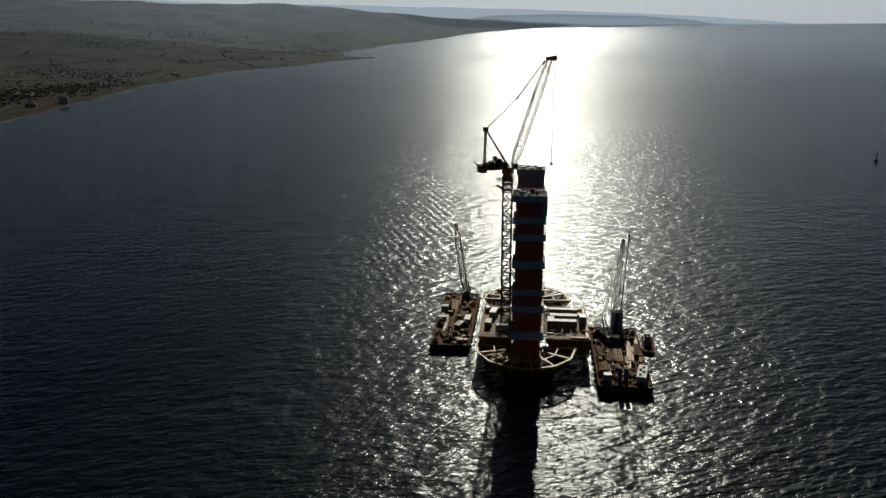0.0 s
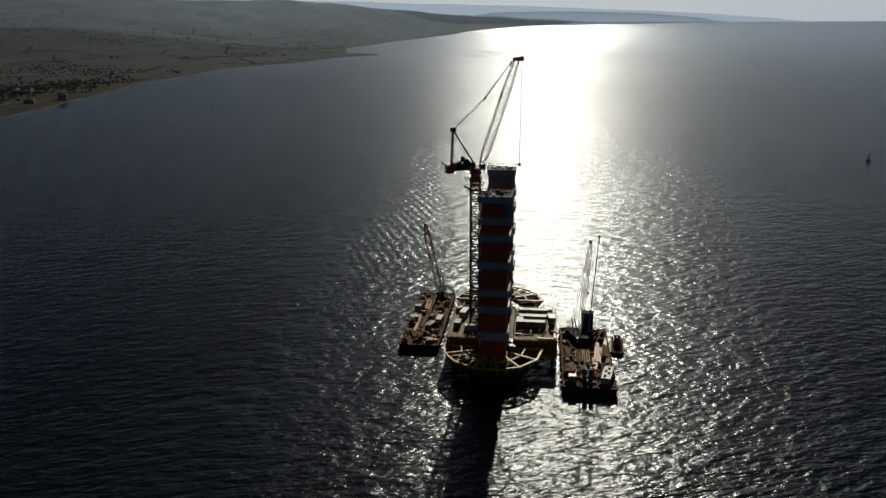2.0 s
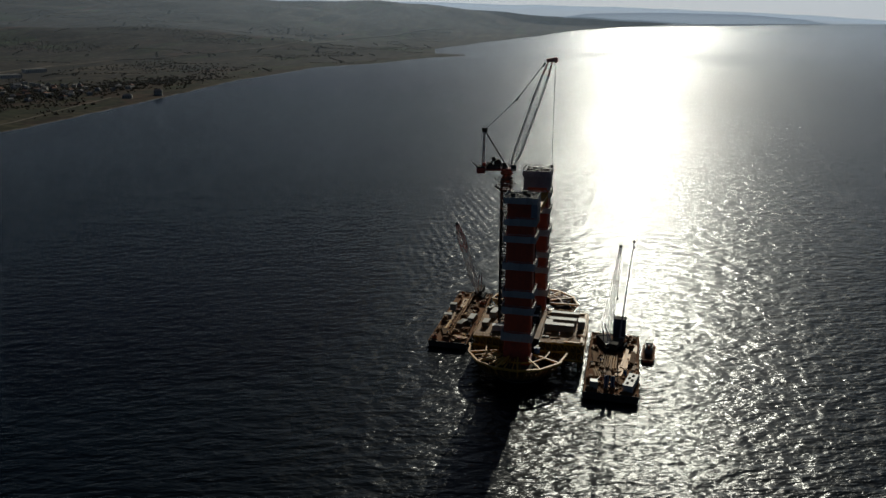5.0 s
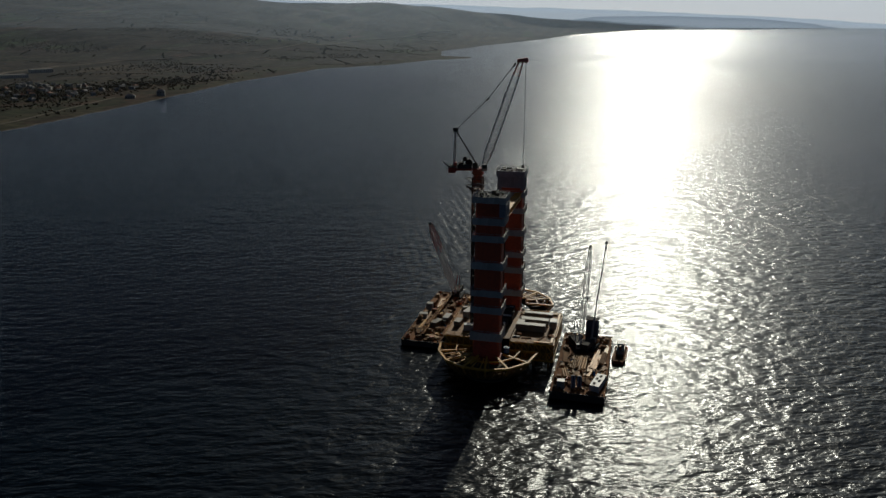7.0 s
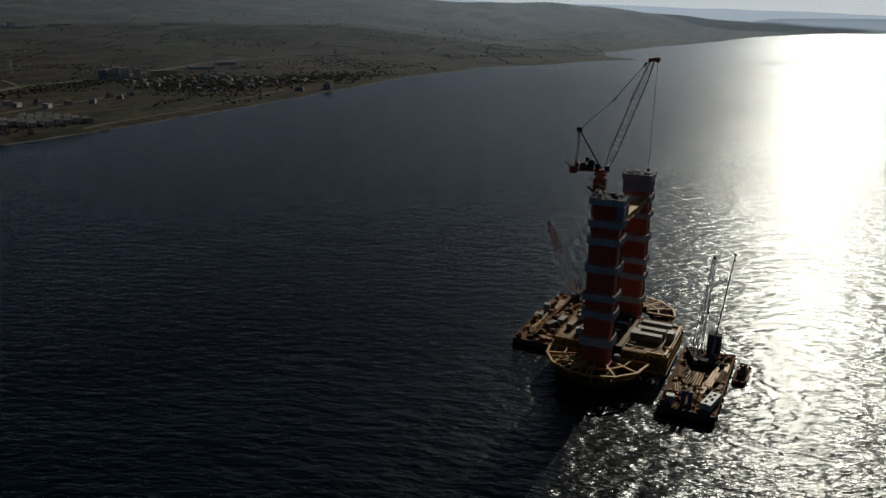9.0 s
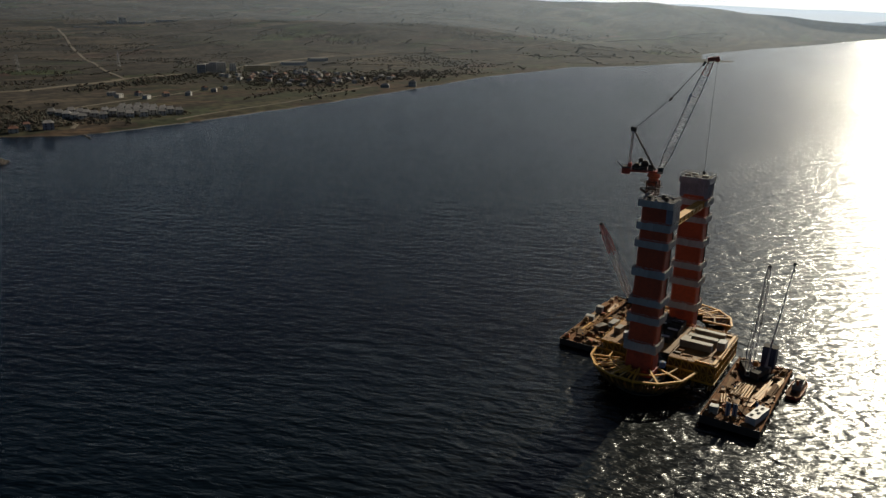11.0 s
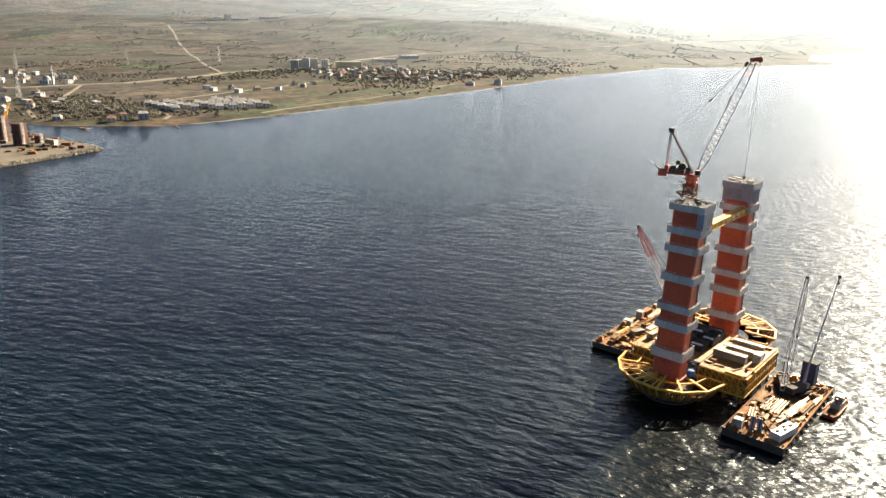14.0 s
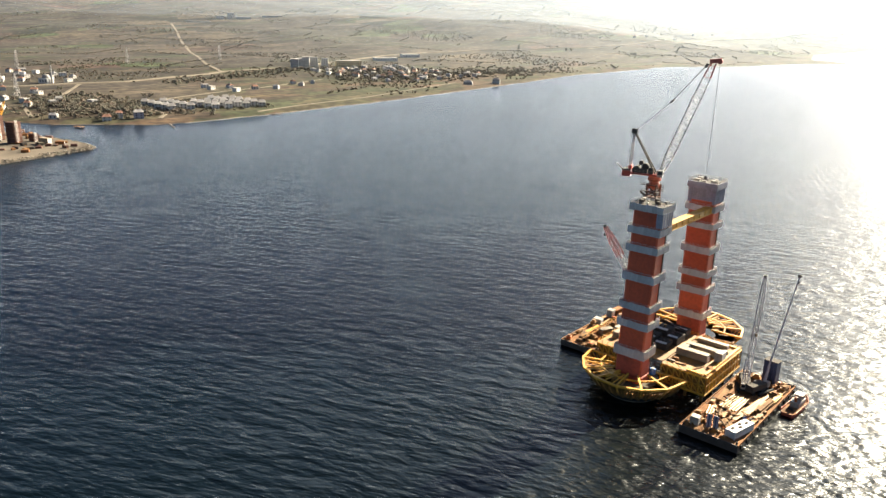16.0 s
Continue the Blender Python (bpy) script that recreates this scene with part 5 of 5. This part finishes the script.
part("window", box_bm(-1.3, 1.3, 4.58, 4.64, 4.9, 5.8), GLASS, wheel)
part("roof", box_bm(-1.9, 1.9, 0.5, 4.9, 6.3, 6.45, bevel=0.05), CREAM, tug)
part("funnel", tube(bmesh.new(), (0, -1.4, 3.9), (0, -1.4, 6.2), 0.55, n=12), ORANGE, tug)
part("mast", beam(bmesh.new(), (0, 1.0, 6.4), (0, 1.0, 9.6), 0.14), WHITE, tug)
part("winch", tube(bmesh.new(), (-0.9, -6.0, 2.2), (0.9, -6.0, 2.2), 0.6, n=12), STEEL, tug)

# ---- buoy ----
buoy = thing("channel_buoy", "small dark channel buoy far out on the sea", "buoy", (320, 458, 0))
part("float", lathe(bmesh.new(), [(1.6, -0.8), (2.0, 0.2), (1.8, 1.0), (0.8, 1.4)], 14), STEEL, buoy)
part("mast", lattice(bmesh.new(), (0, 0, 1.2), (0, 0, 6.2), 1.0, 0.4, 1.2, 0.2, 0.12, (0, 1, 0)), STEEL, buoy)
part("lantern", tube(bmesh.new(), (0, 0, 6.2), (0, 0, 7.2), 0.5, n=10), STEEL, buoy)


# ---- roads on the land ----
def strip(name, pts, width, material, label, dz=0.6):
    bm = bmesh.new()
    dense = []
    for a, b in zip(pts, pts[1:]):
        a, b = Vector(a), Vector(b)
        n = max(2, int((b - a).length / 12))
        dense += [a.lerp(b, i / n) for i in range(n)]
    dense.append(Vector(pts[-1]))
    rows = []
    for i, p in enumerate(dense):
        d = (dense[min(i + 1, len(dense) - 1)] - dense[max(i - 1, 0)]).normalized()
        s = Vector((-d.y, d.x)) * width / 2
        row = []
        for k in (-1.25, -1, 1, 1.25):
            q = p + s * k
            zz = max(ground(p.x + s.x * j, p.y + s.y * j) for j in (-1, 0, 1))
            row.append(bm.verts.new((q.x, q.y, zz + (dz if abs(k) < 1.1 else -0.8))))
        rows.append(row)
    for a, b in zip(rows, rows[1:]):
        for k in range(3):
            bm.faces.new((a[k], a[k + 1], b[k + 1], b[k]))
    return tagged(finish(name, bm, material), label, "road", kind="structure")


HIGHWAY = [(-1190, -250), (-1165, 60), (-1152, 220), (-1147, 371), (-1196, 500), (-1253, 627), (-1277, 846), (-1366, 1041), (-1462, 1288), (-1485, 1487), (-1462, 1710), (-1365, 1960), (-1288, 2220), (-1262, 2560), (-1272, 3060), (-1110, 3550), (-985, 3833)]
strip("road", HIGHWAY, 10, ROAD, "pale two-lane coast highway across the fields", 1.2)
strip("road", [(-1256, 630), (-1470, 728), (-1692, 835), (-2150, 1068), (-2598, 1301)], 7, ROAD, "straight pale gravel road climbing inland")
strip("road", [(-735, 205), (-762, 228), (-860, 240), (-905, 330), (-985, 565), (-1030, 700)], 4.5, ROAD, "narrow pale lane past the housing estate", 0.4)
strip("road", [(-1150, 300), (-1010, 210), (-905, 120), (-820, 95)], 5, ROAD, "narrow lane down to the small harbour", 0.4)
strip("road", [(-720, 332), (-740, 420), (-760, 560), (-800, 700), (-850, 880)], 3.5, ROAD, "sandy track along the shore", 0.3)

# ---- houses ----
land_rng = random.Random(11)


def house(x, y, w, d, h, turn, wall, roof, label, name="house", group="", flat=False, storeys=2):
    z = min(ground(x + a * w / 2, y + b * d / 2) for a in (-1, 1) for b in (-1, 1)) - 0.3
    th = thing(name, label, "house", (x, y, z), turn, group)
    body = part("wall", box_bm(-w / 2, w / 2, -d / 2, d / 2, 0, h), wall, th)
    if flat:
        part("roof", box_bm(-w / 2 - 0.3, w / 2 + 0.3, -d / 2 - 0.3, d / 2 + 0.3, h, h + 0.5), roof, th)
    else:
        bm = bmesh.new()
        e, rise = 0.6, min(w, d) * 0.32
        v = [bm.verts.new(p) for p in ((-w / 2 - e, -d / 2 - e, h), (w / 2 + e, -d / 2 - e, h), (w / 2 + e, d / 2 + e, h), (-w / 2 - e, d / 2 + e, h), (-w / 2 * 0.6, 0, h + rise), (w / 2 * 0.6, 0, h + rise))]
        for f in ((0, 1, 5, 4), (2, 3, 4, 5), (1, 2, 5), (3, 0, 4), (3, 2, 1, 0)):
            bm.faces.new([v[i] for i in f])
        part("roof", bm, roof, th)
        part("chimney", box_bm(w * 0.2, w * 0.2 + 0.8, -0.4, 0.4, h, h + rise + 0.9), wall, th)
    n = max(2, round(w / 4.5))
    for k in range(storeys):
        for i in range(n):
            u = -w / 2 + w * (i + 0.5) / n
            zz = h * (k + 0.3) / storeys
            part("window", box_bm(u - 0.7, u + 0.7, -d / 2 - 0.04, -d / 2 + 0.05, zz, zz + h / storeys * 0.48), GLASS, body)
        part("window", box_bm(w / 2 - 0.05, w / 2 + 0.04, -0.9, 0.9, h * (k + 0.3) / storeys, h * (k + 0.78) / storeys), GLASS, body)
    return th


first_villa = None
for ys, x0, x1 in (((250, 274), -846, -766), ((302, 321), -818, -750), ((342, 364), -838, -748)):
    for r, y in enumerate(ys):
        n = int((x1 - x0) / 15)
        for i in range(n):
            x = x0 + 15 * i + r * 4 + land_rng.uniform(-1, 1)
            yy = y + 0.25 * (x + 800) * 0.3 + land_rng.uniform(-1, 1)
            if first_villa is None:
                first_villa = house(x, yy, 9.5, 10.5, 6.4, 60, PLASTER, ROOF, "white two-storey villa with grey hip roof", "villa", "estate villas")
            else:
                copy_thing(first_villa, pose(x, yy, ground(x, yy) - 0.4, 0, 0, 60 + land_rng.uniform(-3, 3)))
house(-757, 152, 9.5, 8, 5.5, 65, PLASTER, ROOFRED, "seaside villa with a red tiled roof", "villa")
house(-759, 168, 7, 7, 7.5, 65, PLASTER, ROOFRED, "tall narrow white villa by the shore", "villa", storeys=3)
house(-748, 186, 11, 8.5, 8, 65, SHEET, ROOF, "pale blue three-storey house by the shore", "villa", storeys=3)
house(-915, 128, 8, 7, 6, 50, PLASTER, ROOFRED, "white farmhouse among the fields", "villa")
house(-803, 112, 9, 7, 5, 50, PLASTER, ROOF, "small white house near the harbour bay", "villa", storeys=1)
house(-796, 938, 14, 10, 9, 30, PLASTER, ROOF, "white house standing alone on the beach", "villa")
house(-812, 872, 16, 9, 5, 30, PLASTER, ROOF, "low grey-white beach house", "villa", storeys=1)
village = [house(-1000, 820, 9, 7.5, 5, 40, PLASTER, ROOF, "white village house with grey roof", "village_house", "village houses"),
           house(-1040, 800, 9.5, 8, 5.5, 25, PLASTER, ROOFRED, "village house with red tiled roof", "village_house", "village houses"),
           house(-960, 860, 11, 8, 6, 60, PLASTER, ROOF, "pale flat-roofed village house", "village_house", "village houses", True)]


def place_houses(n, x0, x1, y0, y1, gap):
    spots = []
    for _ in range(n * 12):
        if len(spots) == n:
            break
        x, y = land_rng.uniform(x0, x1), land_rng.uniform(y0, y1)
        if coast(y) - x < 40 or any(math.hypot(x - a, y - b) < gap for a, b in spots):
            continue
        if any(abs(x - float(np.interp(y, [p[1] for p in HIGHWAY], [p[0] for p in HIGHWAY]))) < 22 for _ in (0,)):
            continue
        spots.append((x, y))
        copy_thing(land_rng.choice(village), pose(x, y, ground(x, y) - 0.5, 0, 0, land_rng.uniform(0, 180)))


place_houses(62, -1190, -905, 770, 1060, 19)
place_houses(9, -1010, -930, 420, 640, 30)
place_houses(12, -1140, -860, 60, 200, 30)
place_houses(34, -1420, -1175, 90, 330, 22)
place_houses(8, -1500, -1250, 2400, 3300, 120)
for i, (x, y, w, h) in enumerate(((-1262, 820, 17, 20), (-1256, 846, 16, 24), (-1262, 874, 18, 22), (-1258, 902, 15, 19), (-1290, 860, 18, 18))):
    house(x, y, w, 14, h, 48, PLASTER, ROOF, "grey-white apartment block by the highway", "apartment_block", "apartment blocks", True, 6)
house(-1246, 962, 58, 15, 13, 62, OCHRE, ROOF, "long ochre school building with many windows", "school_building", "", True, 3)
house(-1345, 1180, 60, 26, 8, 62, GREY, ROOF, "long grey warehouse shed", "warehouse", "sheds", True, 1)
house(-1400, 1330, 50, 24, 9, 62, GREY, ROOF, "grey warehouse behind the village", "warehouse", "sheds", True, 1)
house(-1225, 130, 42, 22, 8, 20, PLASTER, SHEET, "blue-roofed warehouse by the highway", "warehouse", "sheds", True, 1)
house(-1240, 185, 36, 18, 7, 25, PLASTER, ROOF, "pale workshop by the highway", "warehouse", "sheds", True, 1)

# ---- mosque ----
mx, my = -1185, 262
mosque = thing("mosque", "small white mosque with dome and slender minaret", "mosque", (mx, my, ground(mx, my) - 0.4), 30)
part("hall", box_bm(-8, 8, -8, 8, 0, 8, bevel=0.2), PLASTER, mosque)
part("dome", lathe(bmesh.new(), [(6.2, 8), (6.2, 9)] + [(6.0 * math.cos(a * 0.15), 9 + 5.4 * math.sin(a * 0.15)) for a in range(10)], 20), ROOF, mosque)
for x in (-5, 0, 5):
    part("window", box_bm(x - 1, x + 1, -8.06, -7.95, 2, 6), GLASS, mosque)
mn = part("minaret", lathe(bmesh.new(), [(1.9, 0), (1.9, 7), (1.3, 9), (1.2, 24)], 14, (10.5, 0)), PLASTER, mosque, "slender white minaret")
part("balcony", lathe(bmesh.new(), [(1.3, 20.6), (2.3, 21.4), (2.3, 22.4), (1.3, 22.5)], 14, (10.5, 0)), PLASTER, mn)
part("spire", lathe(bmesh.new(), [(1.5, 24), (1.4, 24.4), (0.08, 31)], 14, (10.5, 0)), ROOF, mn)

# ---- plant on the hill ----
for i, (x, y, w, d, h) in enumerate(((-2640, 1580, 14, 12, 24), (-2650, 1545, 30, 22, 14), (-2630, 1640, 60, 30, 9), (-2610, 1420, 90, 30, 7), (-2600, 1760, 80, 26, 8), (-2660, 1610, 14, 12, 22))):
    house(x, y, w, d, h, 60, PLASTER, ROOF, "pale industrial building far up the slope", "factory_building", "hill plant", True, 2)

# ---- power pylons ----
pyl = None
for x, y in ((-1480, 330), (-1500, 560), (-1520, 800), (-1005, 150), (-1340, 90)):
    if pyl is None:
        pyl = thing("power_pylon", "slender grey lattice power pylon", "pylon", (x, y, ground(x, y)), 20, "power pylons")
        part("tower", lattice(bmesh.new(), (0, 0, -1), (0, 0, 34), 6.0, 1.2, 4.5, 0.3, 0.18, (0, 1, 0)), GREY, pyl)
        for z, l in ((24, 7), (28, 6), (32, 5)):
            part("cross_arm", beam(bmesh.new(), (-l, 0, z), (l, 0, z), 0.35), GREY, pyl)
    else:
        copy_thing(pyl, pose(x, y, ground(x, y), 0, 0, 20))

# ---- construction jetty ----
JETTY = [(-560, -150), (-575, -31), (-583, 0), (-591, 32), (-597, 58), (-606, 66), (-636, 66), (-672, 58), (-714, 48), (-756, 34), (-880, 20), (-905, -150)]
bm = bmesh.new()
cx, cy = -720, -40
rows = []
for k, z in ((1.0, -3.0), (0.985, 1.4), (0.96, 2.6)):
    rows.append([bm.verts.new((cx + (x - cx) * k, cy + (y - cy) * k, z)) for x, y in JETTY])
n = len(JETTY)
for a, b in zip(rows, rows[1:]):
    for i in range(n):
        bm.faces.new((a[i], b[i], b[(i + 1) % n], a[(i + 1) % n]))
bm.faces.new(rows[-1][::-1])
bmesh.ops.recalc_face_normals(bm, faces=bm.faces[:])
tagged(finish("pavement", bm, YARD), "gravel construction jetty reaching into the sea", "jetty", kind="structure")


def blob_mesh(name, spots, material, kind_label, category, flat=0.8, rough=0.35):
    """Many small uneven lumps joined into one mesh: spots are (x, y, z, radius)."""
    ico = bmesh.new()
    bmesh.ops.create_icosphere(ico, subdivisions=1, radius=1)
    base_v = np.array([v.co[:] for v in ico.verts])
    base_f = np.array([[v.index for v in f.verts] for f in ico.faces])
    ico.free()
    r = np.random.RandomState(4)
    s = np.array(spots)
    k = len(s)
    ang = r.rand(k) * 6.28
    v = base_v[None] * (1 + rough * (r.rand(k, len(base_v), 1) - 0.5) * 2)
    ca, sa = np.cos(ang)[:, None], np.sin(ang)[:, None]
    v = np.stack([v[..., 0] * ca - v[..., 1] * sa, v[..., 0] * sa + v[..., 1] * ca, v[..., 2] * flat], -1)
    v = v * s[:, None, 3:4] + s[:, None, :3]
    f = base_f[None] + (np.arange(k) * len(base_v))[:, None, None]
    me = bpy.data.meshes.new(name)
    me.from_pydata(v.reshape(-1, 3).tolist(), [], f.reshape(-1, 3).tolist())
    me.materials.append(material)
    return tagged(new(name, me), kind_label, category, kind="stuff")


spots = []
for (ax, ay), (bx, by) in zip(JETTY[:9], JETTY[1:10]):
    L = math.hypot(bx - ax, by - ay)
    for i in range(int(L * 2.2)):
        k = land_rng.random()
        u = land_rng.uniform(-1.5, 4.0)
        x, y = ax + (bx - ax) * k, ay + (by - ay) * k
        d = Vector((cx - x, cy - y)).normalized()
        spots.append((x + d.x * u, y + d.y * u, 0.3 + max(0, u) * 0.6, land_rng.uniform(0.5, 1.0)))
blob_mesh("riprap", spots, RIPRAP, "pale angular boulders armouring the jetty edge", "boulders", 0.8, 0.4)


def casing(x, y, w, h, label):
    th = thing("steel_casing", label, "casing", (x, y, 2.6), 25, "jetty towers")
    n = max(2, round(h / 5))
    for i in range(n):
        part("casing_ring", box_bm(-w / 2, w / 2, -w / 2, w / 2, h * i / n + 0.05, h * (i + 1) / n - 0.05, bevel=0.4), RAWBLOCK, th)
        part("stiffener", box_bm(-w / 2 - 0.2, w / 2 + 0.2, -w / 2 - 0.2, w / 2 + 0.2, h * (i + 1) / n - 0.35, h * (i + 1) / n - 0.05), RAWBLOCK, th)
    part("scaffold_stair", lattice(bmesh.new(), (w / 2 + 1.2, -w / 4, 0), (w / 2 + 1.2, -w / 4, h + 2), 1.6, 1.6, 2.2, 0.2, 0.14, (0, 1, 0)), GREY, th)
    return th


casing(-690, 12, 10, 23, "tall brown steel casing standing on the jetty")
casing(-661, 17, 9.5, 20, "brown steel casing block on the jetty")
casing(-662, 34, 6, 7, "low dark steel casing on the jetty")
casing(-712, 4, 9, 16, "brown steel casing behind the taller one")
container(-640, 36, 2.6, 11, 5, 5.5, 20, CREAM, "cream site shed on the jetty")
container(-664, -6, 2.6, 12, 3, 3, 40, WHITE, "white site container on the jetty", group="jetty containers")
container(-628, 44, 2.6, 8, 3, 3, 60, RUST, "rusty container near the jetty tip", group="jetty containers")
container(-700, -22, 2.6, 12, 6, 5, 30, GREY, "grey site shed on the jetty", group="jetty containers")
for i in range(95):
    x, y = land_rng.uniform(-735, -605), land_rng.uniform(-60, 52)
    if x > -600 - 0.1 * y and y > 40:
        continue
    w, d, h = land_rng.uniform(2, 7), land_rng.uniform(2, 5), land_rng.uniform(0.8, 3)
    th = thing("yard_stock", "stack of building material on the jetty yard", "stock", (x, y, 2.6), land_rng.uniform(0, 90), "yard stocks")
    part("load", box_bm(-w / 2, w / 2, -d / 2, d / 2, 0, h, bevel=0.25), land_rng.choice((RAWBLOCK, STEEL, WOOD, RUST, RAWBLOCK, CONCRETE)), th)
    part("bearer", box_bm(-w / 2 - 0.3, w / 2 + 0.3, -d / 4, d / 4, 0, 0.35), WOOD, th)
crawler("yard_crane", -720, 20, 2.6, (-712, 30, 36), YELLOW, 0.35, 1.8, "yellow lattice crawler crane on the jetty")
landing = thing("mooring_dolphin", "small timber landing stage in the bay", "landing stage", (-735, 110, 0), 20)
part("deck", box_bm(-6, 6, -2, 2, 1.2, 1.6, bevel=0.05), WOOD, landing)
for x in (-5, 0, 5):
    part("load", tube(bmesh.new(), (x, 0, -4), (x, 0, 1.2), 0.4), WOOD, landing)
groyne = [(-697 + i * 2.4 * 1.0, 196 - i * 0.9, 0.3, land_rng.uniform(0.8, 1.6)) for i in range(12)] + [(-696 + land_rng.uniform(-6, 4), 344 + land_rng.uniform(-8, 8), 0.3, land_rng.uniform(0.7, 1.4)) for _ in range(30)]
blob_mesh("groyne_stones", groyne, RIPRAP, "dark boulders of small groynes on the shore", "boulders", 0.7, 0.4)

# ---- pale surf along the beach ----
surf = bmesh.new()
rows = []
for i in range(420):
    y = 215 + 5.6 * i
    w = 1.2 + 2.2 * abs(noise.noise((3, y * 0.013, 8)))
    x = coast(y) + 0.6 + 1.2 * noise.noise((9, y * 0.05, 4))
    rows.append([surf.verts.new((x + u, y, 0.06 + lift(x, y) + 0.10 * k)) for u, k in ((-0.4, 0), (w * 0.4, 1), (w, 0))])
for p, q in zip(rows, rows[1:]):
    for k in range(2):
        surf.faces.new((p[k], p[k + 1], q[k + 1], q[k]))
tagged(finish("surf", surf, FOAM, smooth=True), "thin white line of surf breaking along the beach", "surf", kind="stuff")

# ---- trees and scrub on the land ----
spots = []


HWY, HWX = [p[1] for p in HIGHWAY], [p[0] for p in HIGHWAY]


def tree(x, y, s, lumps=4):
    d = coast(y) - x
    if d < 22 or abs(x - float(np.interp(y, HWY, HWX))) < 16:
        return
    z = ground(x, y)
    for _ in range(lumps):
        spots.append((x + land_rng.uniform(-0.5, 0.5) * s, y + land_rng.uniform(-0.5, 0.5) * s, z + s * land_rng.uniform(0.2, 0.75), s * land_rng.uniform(0.22, 0.45) * (4 / lumps) ** 0.5))


for _ in range(520):                                    # grove behind the seaside villas
    tree(land_rng.gauss(-880, 62), land_rng.gauss(190, 34), land_rng.uniform(4, 7), 20)
for _ in range(260):                                    # between houses of the estate
    tree(land_rng.uniform(-870, -740), land_rng.uniform(215, 385), land_rng.uniform(2, 4), 10)
for _ in range(620):                                    # village gardens
    tree(land_rng.gauss(-1040, 80), land_rng.gauss(900, 90), land_rng.uniform(3, 6), 16)
for _ in range(420):                                    # wood beyond the village
    tree(land_rng.gauss(-960, 50), land_rng.gauss(1150, 100), land_rng.uniform(3, 6), 14)
for _ in range(260):                                    # belt along the highway
    k = land_rng.random()
    y = land_rng.uniform(420, 900)
    tree(float(np.interp(y, [p[1] for p in HIGHWAY], [p[0] for p in HIGHWAY])) + land_rng.gauss(60, 26), y, land_rng.uniform(3, 6), 8)
for _ in range(150):                                    # hedgerows
    x, y = land_rng.uniform(-2600, -760), land_rng.uniform(60, 3200)
    a = 0.5 + land_rng.choice((0, 1.57)) + land_rng.uniform(-0.2, 0.2)
    for i in range(int(land_rng.uniform(12, 34))):
        tree(x + math.cos(a) * i * 6 + land_rng.gauss(0, 2), y + math.sin(a) * i * 6 + land_rng.gauss(0, 2), land_rng.uniform(2, 4.5))
count = 0
while count < 16000:                                     # scrub in uneven patches up the slopes
    x, y = land_rng.uniform(-3600, -740), land_rng.uniform(-100, 4200)
    if noise.noise((x * 0.0035, y * 0.0035, 9)) + 0.5 * noise.noise((x * 0.012, y * 0.012, 2)) < 0.2:
        continue
    count += 1
    tree(x, y, land_rng.uniform(1.6, 3.8))
blob_mesh("woodland", spots, LEAF, "dark olive trees, hedges and scrub across the fields", "trees", 0.85, 0.45)
